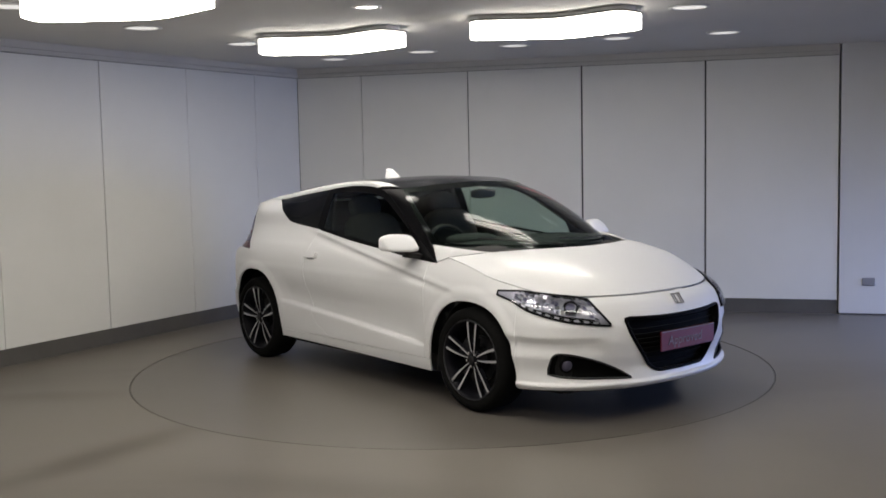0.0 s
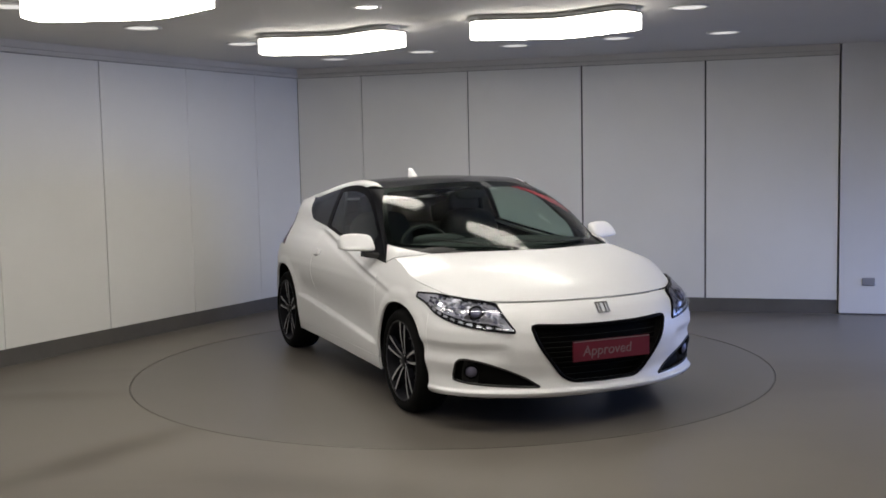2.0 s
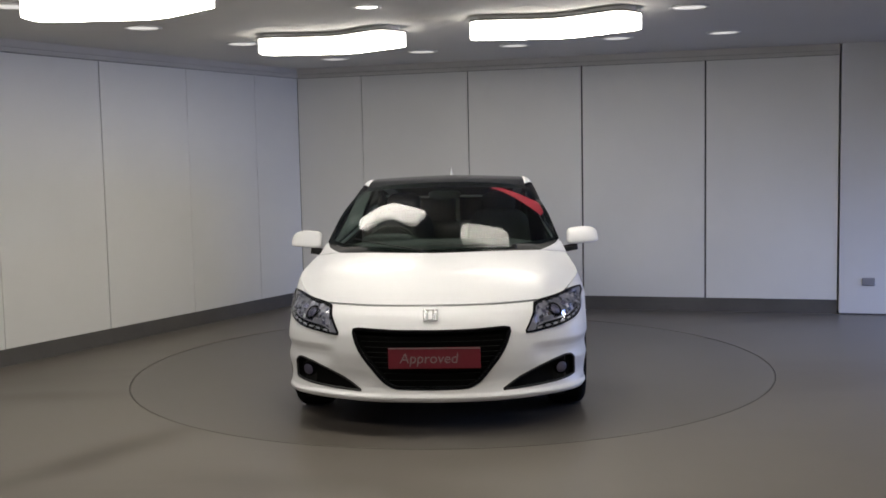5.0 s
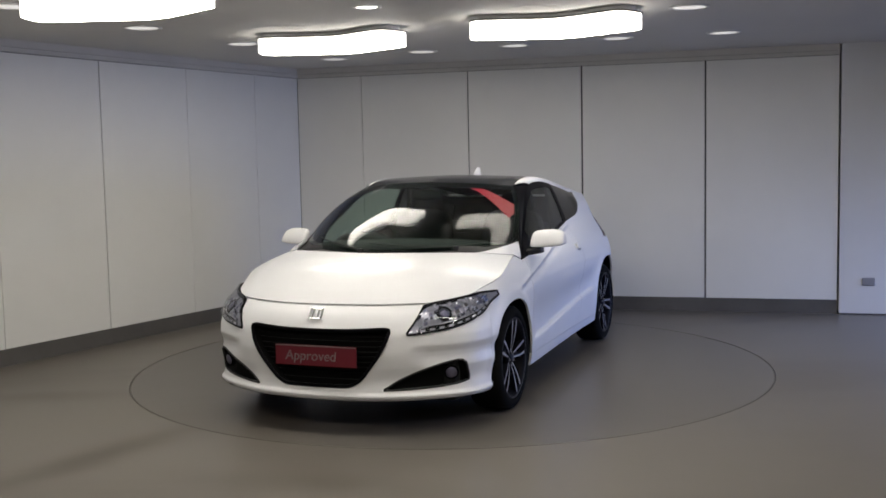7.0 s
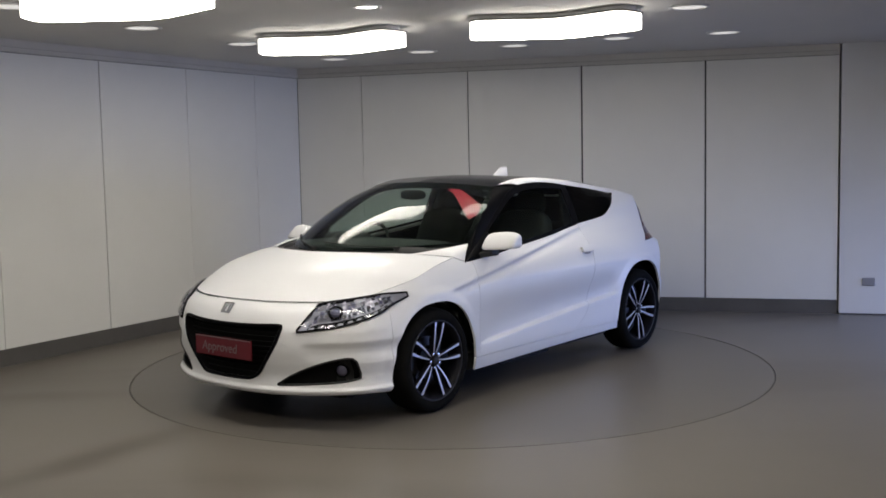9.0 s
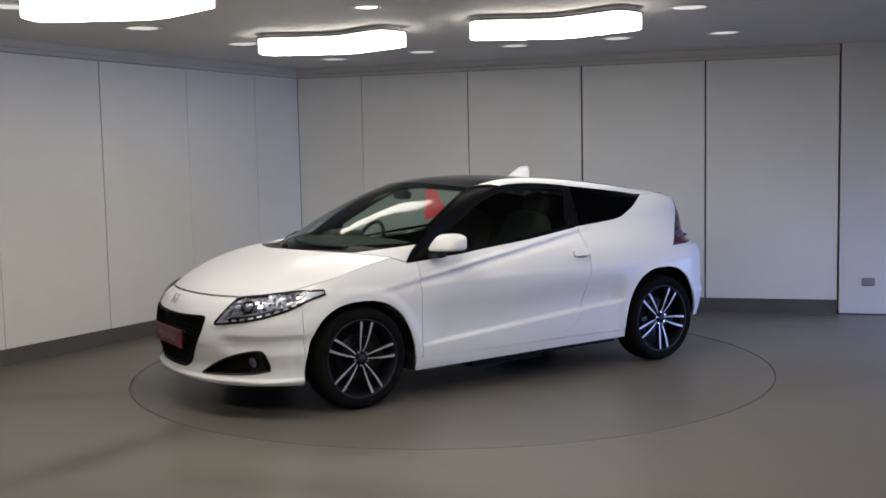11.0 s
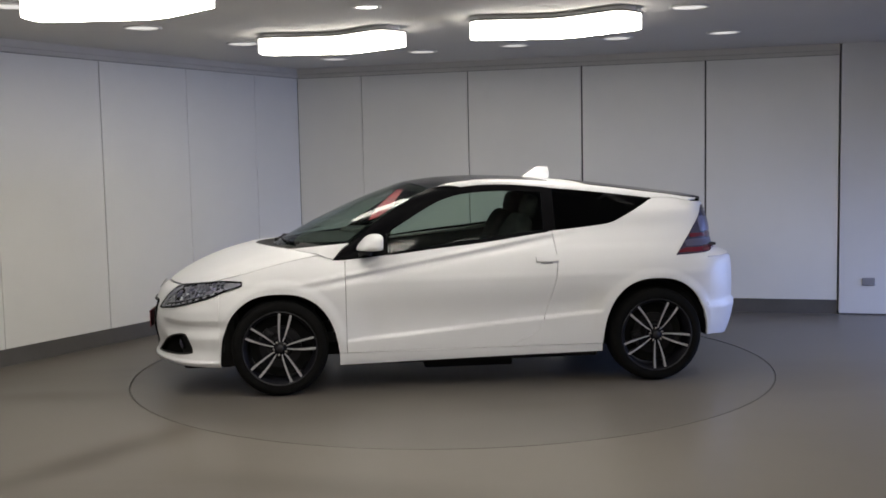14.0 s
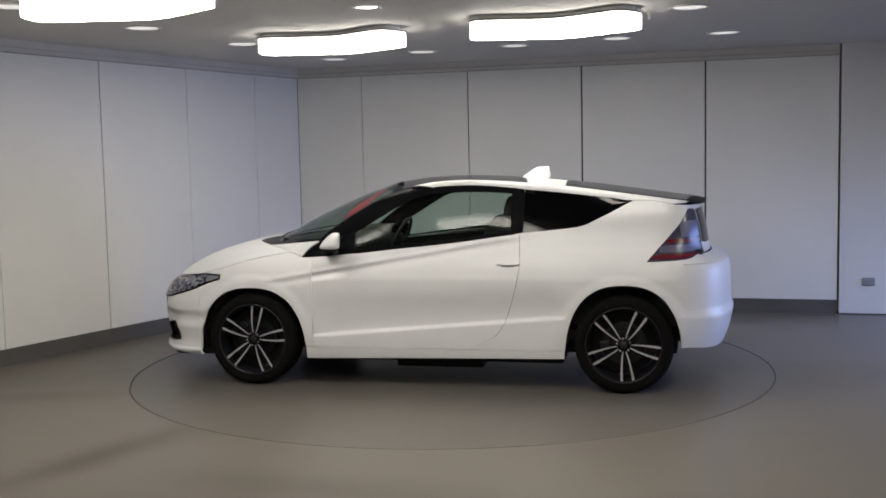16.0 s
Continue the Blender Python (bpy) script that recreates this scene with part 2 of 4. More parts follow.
def boomerang(width, grow=0.0):
    """Outline of a bent lamp with rounded ends round the bend at 0,0."""
    a, c = Vector((-0.63, 0.01)), Vector((0.405, -0.405))
    r = width / 2 + grow
    def side(p, q, s):
        d = (q - p).normalized()
        n = Vector((-d.y, d.x)) * s * r
        return p + n, q + n
    o = Vector((0, 0))
    pts = []
    def corner(s):
        p1, p2 = side(a, o, s)
        q1, q2 = side(o, c, s)
        d1, d2 = (p2 - p1), (q2 - q1)
        t = ((q1 - p1).x * d2.y - (q1 - p1).y * d2.x) / (d1.x * d2.y - d1.y * d2.x)
        k = p1 + d1 * t
        out = []
        for i in range(7):
            u = i / 6
            A, B = k - d1.normalized() * 0.14, k + d2.normalized() * 0.14
            out.append((1 - u) ** 2 * A + 2 * u * (1 - u) * k + u * u * B)
        return out
    def cap(p, d):
        """A rounded, nearly square end at p, looking along d."""
        n = Vector((-d.y, d.x))
        e = 0.09
        out = []
        for sx, st in ((1, 90), (-1, 0)):
            mid = p + n * (r - e) * sx - d * e
            for i in range(5):
                ang = radians(st - 90 * i / 4)
                out.append(mid + (d * math.cos(ang) + n * math.sin(ang)) * e)
        return out
    d1 = (a - o).normalized()
    d2 = (c - o).normalized()
    pts += corner(1)
    pts += cap(c + d2 * grow, d2)
    pts += corner(-1)[::-1]
    pts += cap(a + d1 * grow, d1)
    return [(p.x, p.y) for p in pts]


def build_lamp(x, y):
    lamp = tagged(new("ceiling_lamp"), "bent white glowing ceiling lamp hung just below the ceiling", "ceiling lamp", "bent ceiling lamps")
    lamp.location = (x, y, CEIL)
    diffuser = part("diffuser", prism(boomerang(0.30), -0.14, -0.04, 0.012), [M_LAMPSIDE, M_LAMP], lamp, "glowing white acrylic diffuser")
    for f in diffuser.data.polygons:
        f.material_index = 1 if f.normal.z < -0.9 else 0
    part("rim", prism(boomerang(0.30, 0.006), -0.039, -0.031, 0.002), M_LAMPRIM, lamp, "thin black rim")
    part("mount", prism(boomerang(0.18), -0.0305, 0.0), M_WHITEPLASTIC, lamp)
    return lamp


def build_downlight(lit=False):
    spot = tagged(new("downlight"), "round recessed downlight, lit bright" if lit else "round white recessed ceiling downlight with a flat rim", "downlight", "recessed downlights")
    r = 0.078 if lit else 0.118
    part("bezel", lathe([(r - 0.012, -0.004), (r - 0.002, -0.012), (r + 0.012, -0.008), (r + 0.016, -0.001)], 40), M_WHITEPLASTIC, spot, "", True)
    part("lens", lathe([(0, -0.006), (r - 0.012, -0.005)], 40), M_SPOTLIT if lit else M_SPOT, spot)
    return spot


def build_lights():
    first = build_lamp(-0.755, 0.44)
    # the last three are unseen lamps, added to brighten walls and floor
    for x, y in ((0.80, -0.29), (-1.665, -1.655), (-0.145, -2.385), (-2.645, -3.75), (-1.09, -4.48), (1.41, -3.115), (3.91, -1.75), (0.465, -5.21)):
        copy_thing(first, pose(x, y, CEIL))
    bright = build_downlight(True)
    bright.location = (-0.48, -0.90, CEIL)
    plain = build_downlight()
    plain.location = (-2.55, -1.23, CEIL)
    for x, y in ((-2.09, -0.14), (-1.61, 0.96), (-1.03, 2.36), (-0.20, 1.86), (0.59, 1.51), (1.39, 1.12), (1.58, -0.59), (2.19, 0.88)):
        copy_thing(plain, pose(x, y, CEIL))


build_floor()
TABLE = build_turntable()
build_shell()
build_lights()


# ---- the car: materials ----
M_PAINT = material("white car paint", (0.74, 0.745, 0.76), 0.40, coat=0.20)
M_GLOSSBLACK = material("gloss black", (0.005, 0.005, 0.006), 0.4)
M_GLOSSBLACK.node_tree.nodes["Principled BSDF"].inputs["Specular IOR Level"].default_value = 0.03
M_RECESS = material("matt black recess", (0.006, 0.006, 0.006), 0.8)
M_ROOF = material("black roof", (0.012, 0.013, 0.015), 0.2, coat=0.15)
M_BLACK = material("black plastic", (0.014, 0.014, 0.015), 0.6, bump=0.1, bump_scale=300)
M_LINER = material("black liner", (0.008, 0.008, 0.008), 0.9)
M_RUBBER = material("tyre rubber", (0.007, 0.007, 0.007), 0.95, vary=0.2, scale=30, bump=0.2, bump_scale=120)
M_ALLOY = material("machined alloy", (0.50, 0.50, 0.53), 0.34, metal=0.45)
M_DARKALLOY = material("dark alloy", (0.008, 0.008, 0.011), 0.4)
for _m in (M_RUBBER, M_DARKALLOY, M_RECESS):
    _m.node_tree.nodes["Principled BSDF"].inputs["Specular IOR Level"].default_value = 0.08
M_CHROME = material("chrome", (0.82, 0.83, 0.85), 0.12, metal=1.0)
M_SATIN = material("satin reflector", (0.36, 0.355, 0.40), 0.28, metal=0.6)
M_STEEL = material("brake steel", (0.05, 0.05, 0.055), 0.5, metal=1.0, vary=0.15, scale=40)
M_RED = material("red plate", (0.115, 0.004, 0.013), 0.5)
M_REDSTRIP = material("red sticker", (0.66, 0.02, 0.06), 0.45)
M_LETTER = material("white lettering", (0.16, 0.12, 0.125), 0.5)
M_REDLENS = material("red lens", (0.13, 0.010, 0.02), 0.25, coat=0.2)
M_CLEARLENS = material("silvered lens", (0.12, 0.115, 0.175), 0.36, metal=0.4, coat=0.15)
M_SMOKED = material("smoked lens", (0.045, 0.042, 0.075), 0.25, coat=0.3)
M_CABIN = material("dark cabin trim", (0.020, 0.020, 0.022), 0.7, vary=0.15, scale=20, bump=0.1, bump_scale=200)
M_SEAT = material("seat cloth", (0.018, 0.018, 0.020), 0.9, vary=0.15, scale=40, bump=0.3, bump_scale=300)
M_CRYSTAL = material("faceted reflector", (0.20, 0.20, 0.25), 0.22, metal=0.7, vary=0.45, scale=22, bump=1.0, bump_scale=55)
M_LED = material("lamp strip", (0.6, 0.6, 0.64), 0.25, metal=0.5)


def pane_material(name, tint, gloss=0.04):
    """A thin pane: what passes is tinted, and the gloss follows Fresnel."""
    m = bpy.data.materials.new(name)
    m.use_nodes = True
    nt = m.node_tree
    nt.nodes.remove(nt.nodes["Principled BSDF"])
    a = nt.nodes.new("ShaderNodeBsdfTransparent")
    a.inputs["Color"].default_value = (*tint, 1)
    g = nt.nodes.new("ShaderNodeBsdfGlossy")
    g.inputs["Roughness"].default_value = 0.02
    w = nt.nodes.new("ShaderNodeLayerWeight")
    w.inputs["Blend"].default_value = 0.5
    p = nt.nodes.new("ShaderNodeMath")
    p.operation = "POWER"
    p.inputs[1].default_value = 5.0
    nt.links.new(w.outputs["Facing"], p.inputs[0])
    f = nt.nodes.new("ShaderNodeMath")
    f.operation = "MULTIPLY_ADD"
    f.inputs[1].default_value, f.inputs[2].default_value = 0.9, gloss
    nt.links.new(p.outputs[0], f.inputs[0])
    mix = nt.nodes.new("ShaderNodeMixShader")
    nt.links.new(f.outputs[0], mix.inputs[0])
    nt.links.new(a.outputs[0], mix.inputs[1])
    nt.links.new(g.outputs[0], mix.inputs[2])
    nt.links.new(mix.outputs[0], nt.nodes["Material Output"].inputs["Surface"])
    return m


M_GLASS = pane_material("window glass", (0.66, 0.76, 0.70), 0.02)
M_SCREEN = pane_material("windscreen glass", (0.60, 0.70, 0.65), 0.016)
M_TINTED = pane_material("tinted glass", (0.05, 0.055, 0.06), 0.018)
M_LAMPCOVER = pane_material("clear lamp cover", (0.9, 0.92, 0.95), 0.04)


# ---- the car: curves and surfaces ----
def ease(a, b, v):
    t = min(1.0, max(0.0, (v - a) / (b - a)))
    return t * t * (3 - 2 * t)


def spline(pts):
    """A smooth curve through points, as a function of 0 to 1 along its chords."""
    P = [Vector(p) for p in pts]
    n = len(P[0])
    k = [0.0]
    for a, b in zip(P, P[1:]):
        k.append(k[-1] + max(1e-6, (b - a).length))
    k = [v / k[-1] for v in k]
    T = []
    for i in range(len(P)):
        a, b = max(0, i - 1), min(len(P) - 1, i + 1)
        T.append((P[b] - P[a]) / (k[b] - k[a]))
    def at(u):
        u = min(1.0, max(0.0, u))
        i = 0
        while i < len(P) - 2 and u > k[i + 1]:
            i += 1
        h = k[i + 1] - k[i]
        t = (u - k[i]) / h
        t2, t3 = t * t, t * t * t
        return P[i] * (2 * t3 - 3 * t2 + 1) + T[i] * (h * (t3 - 2 * t2 + t)) + P[i + 1] * (3 * t2 - 2 * t3) + T[i + 1] * (h * (t3 - t2))
    return at


def level(pairs):
    """Smooth one-dimensional interpolation of (place, value) pairs in rising order, without overshoot."""
    X, Y = [p[0] for p in pairs], [p[1] for p in pairs]
    d = [(Y[i + 1] - Y[i]) / (X[i + 1] - X[i]) for i in range(len(X) - 1)]
    m = [d[0]] + [0.0 if d[i - 1] * d[i] <= 0 else 2 * d[i - 1] * d[i] / (d[i - 1] + d[i]) for i in range(1, len(d))] + [d[-1]]
    def at(x):
        if x <= X[0]:
            return Y[0]
        if x >= X[-1]:
            return Y[-1]
        i = 0
        while x > X[i + 1]:
            i += 1
        h = X[i + 1] - X[i]
        t = (x - X[i]) / h
        t2, t3 = t * t, t * t * t
        return Y[i] * (2 * t3 - 3 * t2 + 1) + m[i] * h * (t3 - 2 * t2 + t) + Y[i + 1] * (3 * t2 - 2 * t3) + m[i + 1] * h * (t3 - t2)
    return at


AXLE_F, AXLE_R, HUB_Z = 1.2175, -1.2175, 0.306
PLAN = spline([(2.10, 0), (2.088, 0.2), (2.05, 0.38), (1.975, 0.55), (1.885, 0.69), (1.79, 0.785), (1.66, 0.84), (1.45, 0.862), (1.2, 0.866), (0.8, 0.862), (0.2, 0.858),
               (-0.4, 0.86), (-0.9, 0.872), (-1.25, 0.874), (-1.5, 0.852), (-1.64, 0.805), (-1.75, 0.72), (-1.83, 0.59), (-1.88, 0.40), (-1.905, 0.2), (-1.91, 0)])
FRONT_IN = level([(0.16, 0.11), (0.185, 0.06), (0.205, 0.012), (0.225, 0.0), (0.245, 0.016), (0.30, 0.026), (0.38, 0.010), (0.46, 0.0), (0.54, 0.006), (0.60, 0.026), (0.654, 0.058), (0.70, 0.115), (0.74, 0.17), (0.80, 0.27)])
SIDE_IN = level([(0.16, 0.055), (0.19, 0.028), (0.24, 0.016), (0.29, 0.014), (0.330, 0.002), (0.350, 0.0), (0.357, 0.006), (0.376, 0.036), (0.386, 0.041), (0.44, 0.040), (0.52, 0.029), (0.62, 0.010), (0.70, 0.012), (0.75, 0.024), (0.80, 0.042), (0.86, 0.074),
                 (0.92, 0.115), (1.0, 0.165), (1.1, 0.212), (1.19, 0.300), (1.3, 0.38)])
SIDE_PLAIN = level([(0.16, 0.055), (0.19, 0.028), (0.24, 0.017), (0.30, 0.013), (0.40, 0.014), (0.52, 0.013), (0.62, 0.010), (0.70, 0.012)])
LEDGE = level([(-0.9, 0.470), (0.85, 0.324)])
REAR_IN = level([(0.16, 0.13), (0.25, 0.06), (0.35, 0.020), (0.43, 0.002), (0.485, -0.006), (0.505, 0.012), (0.58, 0.010), (0.70, 0.012), (0.78, 0.022), (0.812, 0.040), (0.835, 0.105), (0.85, 0.140), (0.92, 0.160), (1.0, 0.17), (1.08, 0.19), (1.15, 0.212), (1.2, 0.22)])
N_TABLE = 600
PLAN_TABLE = [PLAN(i / N_TABLE) for i in range(N_TABLE + 1)]


def s_of(x, y=None):
    """The place along the plan's outline: by x on the flank, by x and y round the ends."""
    if y is None:
        best = min(range(N_TABLE + 1), key=lambda i: abs(PLAN_TABLE[i].x - x))
        if 0 < best < N_TABLE:
            j = best + (1 if PLAN_TABLE[best].x > x else -1)
            d = PLAN_TABLE[j].x - PLAN_TABLE[best].x
            if abs(d) > 1e-9:
                return (best + (x - PLAN_TABLE[best].x) / d * (j - best)) / N_TABLE
        return best / N_TABLE
    return min(range(N_TABLE + 1), key=lambda i: (PLAN_TABLE[i].x - x) ** 2 + (PLAN_TABLE[i].y - y) ** 2) / N_TABLE


def skin_point(s, z):
    p = PLAN(s)
    q, r = PLAN(min(1, s + 0.002)), PLAN(max(0, s - 0.002))
    d = (q - r).normalized()
    n = Vector((-d.y, d.x))
    x = p.x
    wf, wr = ease(1.30, 1.86, x), ease(-1.42, -1.80, x)
    side_in = SIDE_IN(z)
    if z < 0.70:
        # the rising ledge over the skirt, which dies out before the arches
        line = LEDGE(x)
        dent = 0.030 * ease(line, line + 0.020, z) * ease(0.68, line + 0.05, z)
        side_in = SIDE_PLAIN(z) + dent * ease(0.84, 0.62, x) * ease(-0.90, -0.74, x)
    i = side_in * (1 - wf) * (1 - wr) + FRONT_IN(z) * wf + REAR_IN(z) * wr
    # the rising crease between the wing and the belt
    crease = 0.755 + (0.78 - x) * 0.165
    i -= 0.008 * math.exp(-((z - crease) / 0.012) ** 2) * ease(-0.75, -0.35, x) * ease(1.15, 0.8, x)
    i += 0.013 * math.exp(-((z - crease + 0.030) / 0.020) ** 2) * ease(-0.75, -0.35, x) * ease(1.15, 0.8, x)
    # wheel arch lips
    for ax in (AXLE_F, AXLE_R):
        r = math.hypot(x - ax, z - 0.31)
        i -= 0.010 * ease(0.44, 0.375, r) * ease(0.25, 0.4, z)
    # the step above the fog lamps
    if x > 1.5:
        st = ease(0.5, 0.62, abs(p.y)) 
        i += 0.016 * st * ease(0.37, 0.44, z) * ease(0.50, 0.45, z)
    n = -n if (n.x * p.x + n.y * p.y) < 0 else n
    return Vector((p.x - n.x * i, max(0.0, p.y - n.y * i), z))


def skin(s, z, off=0.0, side=1):
    p = skin_point(s, z)
    if off:
        a, b = skin_point(min(1, s + 0.003), z) - skin_point(max(0, s - 0.003), z), skin_point(s, z + 0.006) - skin_point(s, z - 0.006)
        if s < 0.003 or s > 0.997:
            a = Vector((0, 1 if s < 0.5 else -1, 0))
        n = a.cross(b).normalized()
        if n.dot(Vector((p.x, p.y * 3, 0))) < 0:
            n = -n
        p = p + n * off
    return Vector((p.x, p.y * side, p.z))


LOW_FRONT = level([(1.6, 0.190), (1.8, 0.205), (2.0, 0.195), (2.1, 0.19)])
LOW_REAR = level([(-1.98, 0.26), (-1.8, 0.27), (-1.6, 0.29), (-1.57, 0.29)])
LOW_SILL = level([(-0.9, 0.215), (0.9, 0.185)])
TOP = level([(-1.9, 1.155), (-1.62, 1.165), (-1.36, 1.190), (-1.285, 1.186), (-1.20, 1.150), (-1.12, 1.112), (-1.03, 1.070), (-0.975, 1.044), (-0.92, 1.030), (-0.74, 1.010), (-0.53, 0.991), (-0.13, 0.941), (0.23, 0.905), (0.56, 0.869), (0.84, 0.850),
             (0.90, 0.862), (0.95, 0.880), (1.05, 0.868), (1.25, 0.828), (1.45, 0.776), (1.62, 0.738), (1.78, 0.712), (1.9, 0.702), (2.1, 0.700)])


def s_at(x, z):
    """The place along the outline at which the skin of the tail reaches x at height z."""
    a, b = s_of(-1.1), s_of(-1.86, 0.48)
    for _ in range(30):
        m = (a + b) / 2
        if skin_point(m, z).x > x:
            a = m
        else:
            b = m
    return a


def z_low(s):
    x = PLAN(s).x
    base = LOW_FRONT(x) if x > 1.2 else LOW_REAR(x) if x < -1.2 else LOW_SILL(x)
    for ax, top in ((AXLE_F, 0.652), (AXLE_R, 0.680)):
        d = abs(x - ax) / (0.375 if ax > 0 else 0.362)
        if d < 1:
            base = max(base, 0.19 + (top - 0.19) * (1 - d ** 2.5) ** (1 / 2.3))
    return base


def z_top(s):
    return TOP(PLAN(s).x)


def grid_sheet(fn, us, vs, depth=0.0, flip=False, bm=None):
    """A smooth sheet fn(u, v), with its rim turned inwards by depth."""
    bm = bm or bmesh.new()
    G = [[bm.verts.new(fn(u, v)) for v in vs] for u in us]
    faces = []
    for i in range(len(us) - 1):
        for j in range(len(vs) - 1):
            q = [G[i][j], G[i + 1][j], G[i + 1][j + 1], G[i][j + 1]]
            if flip:
                q.reverse()
            faces.append(bm.faces.new(q))
    if depth:
        bm.normal_update()
        rim = [G[i][0] for i in range(len(us))] + [G[-1][j] for j in range(1, len(vs))] + [G[i][-1] for i in range(len(us) - 2, -1, -1)] + [G[0][j] for j in range(len(vs) - 2, 0, -1)]
        inner = [bm.verts.new(v.co - v.normal * depth) for v in rim]
        for i in range(len(rim)):
            j = (i + 1) % len(rim)
            q = [rim[j], rim[i], inner[i], inner[j]]
            if flip:
                q.reverse()
            bm.faces.new(q)
            edge = bm.edges.get((rim[i], rim[j]))
            if edge:
                edge.smooth = False
    bmesh.ops.remove_doubles(bm, verts=bm.verts[:], dist=0.0004)
    return bm


def steps(n, a=0.0, b=1.0):
    return [a + (b - a) * i / n for i in range(n + 1)]


def coons(c0, c1, d0, d1, bulge=0.0, up=Vector((0, 0, 1))):
    """A patch between c0 (v=0) and c1 (v=1), which run with u, and d0 (u=0) and d1 (u=1), which run with v."""
    p00, p10, p01, p11 = c0(0), c0(1), c1(0), c1(1)
    def at(u, v):
        p = c0(u) * (1 - v) + c1(u) * v + d0(v) * (1 - u) + d1(v) * u
        p = p - (p00 * ((1 - u) * (1 - v)) + p10 * (u * (1 - v)) + p01 * ((1 - u) * v) + p11 * (u * v))
        return p + up * (bulge * 16 * u * (1 - u) * v * (1 - v))
    return at


def both_sides(fn):
    """fn(u, w) for w from 0 at the middle to 1, carried over to -1."""
    def at(u, w):
        p = fn(u, abs(w))
        return Vector((p.x, p.y if w >= 0 else -p.y, p.z))
    return at


def along(curve, a, b):
    return lambda u: curve(a + (b - a) * u)


def skin_panel(name, s_a, s_b, zl, zh, nu, nv, sides, label="", extra=(), depth=0.014, fade=None):
    """One outer panel between two edges s_a(z), s_b(z) and two heights zl(s), zh(s)."""
    def fn(side):
        def at(u, v):
            r = 0.268 + 0.735 * v
            if fade:
                s = fade[0] * (1 - u) + s_b(r) * u + (s_a(r) - fade[0]) * (1 - ease(0.0, fade[1], u))
            else:
                s = s_a(r) * (1 - u) + s_b(r) * u
            z = zl(s) * (1 - v) + zh(s) * v
            return skin(s, z, 0, side)
        return at
    us = sorted(set(steps(nu)) | set(extra))
    for side in sides:
        part(name, grid_sheet(fn(side), us, steps(nv), depth, side < 0), M_PAINT, CAR, label, True)


def skin_patch(name, rows, mat, off, parent, side=1, depth=0.012, nu=24, nv=8, label="", join=False):
    """A piece that follows the body: rows of (s, low z, high z) along it. join: one piece across the middle."""
    lo, hi = level([(r[0], r[1]) for r in rows]), level([(r[0], r[2]) for r in rows])
    def at(u, v):
        if join:
            s, sd = abs(u), (1 if u >= 0 else -1)
        else:
            s, sd = u, side
        return skin(s, lo(s) * (1 - v) + hi(s) * v, off, sd)
    a, b = rows[0][0], rows[-1][0]
    us = steps(nu * 2, -b, b) if join else steps(nu, a, b)
    return part(name, grid_sheet(at, us, steps(nv), depth, (not join) and side < 0), mat, parent, label, True)


# openings in the nose: rows of (s, low z, high z)
GRILLE_ROWS = [(0.0, 0.272, 0.575), (s_of(2.09, 0.18), 0.275, 0.577), (s_of(2.077, 0.24), 0.297, 0.579), (s_of(2.062, 0.32), 0.385, 0.582), (s_of(2.045, 0.39), 0.500, 0.585), (s_of(2.037, 0.415), 0.566, 0.580)]
FOG_ROWS = [(s_of(2.045, 0.385), 0.255, 0.258), (s_of(2.01, 0.47), 0.258, 0.312), (s_of(1.95, 0.595), 0.264, 0.368), (s_of(1.89, 0.685), 0.270, 0.395), (s_of(1.835, 0.745), 0.278, 0.405), (s_of(1.812, 0.767), 0.284, 0.398), (s_of(1.785, 0.79), 0.290, 0.320)]


def inside(rows):
    lo, hi = level([(r[0], r[1]) for r in rows]), level([(r[0], r[2]) for r in rows])
    return lambda s, z: rows[0][0] <= s <= rows[-1][0] and lo(s) < z < hi(s)


def bead(name, rows, r, mat, parent, mirrored, side=1, off=0.002):
    """A rounded bead along the rim of an opening."""
    lo, hi = level([(q[0], q[1]) for q in rows]), level([(q[0], q[2]) for q in rows])
    a, b = rows[0][0], rows[-1][0]
    line = [(s, hi(s)) for s in steps(20, a, b)] + [(s, lo(s)) for s in steps(20, b, a)]
    if mirrored:
        line = line + [(-s, z) for s, z in line[::-1][1:-1]]
    mid = [skin(abs(s), z, off, (1 if s >= 0 else -1) * side) for s, z in line]
    bm = bmesh.new()
    rings = []
    n = len(mid)
    for i, p in enumerate(mid):
        t = (mid[(i + 1) % n] - mid[i - 1]).normalized()
        e = Vector((1, 0, 0))
        f = t.cross(e).normalized()
        e = f.cross(t)
        rings.append([bm.verts.new(p + (e * math.cos(q) + f * math.sin(q)) * r) for q in [2 * math.pi * j / 6 for j in range(6)]])
    for i in range(n):
        for j in range(6):
            bm.faces.new((rings[i][j], rings[i][(j + 1) % 6], rings[(i + 1) % n][(j + 1) % 6], rings[(i + 1) % n][j]))
    bmesh.ops.recalc_face_normals(bm, faces=bm.faces[:])
    return part(name, bm, mat, parent, "", True)


# ---- the car: body ----
CAR = tagged(new("car"), "white two-door hybrid hatchback coupe with black roof on the turntable", "car")
FIX = lambda v: (lambda _: v)
GAP = 0.00034


ARCH_CUTS = [sg * k for sg in (1, -1) for k in (1.0004, 0.9996, 0.997, 0.99, 0.98, 0.965, 0.945, 0.92, 0.89)]


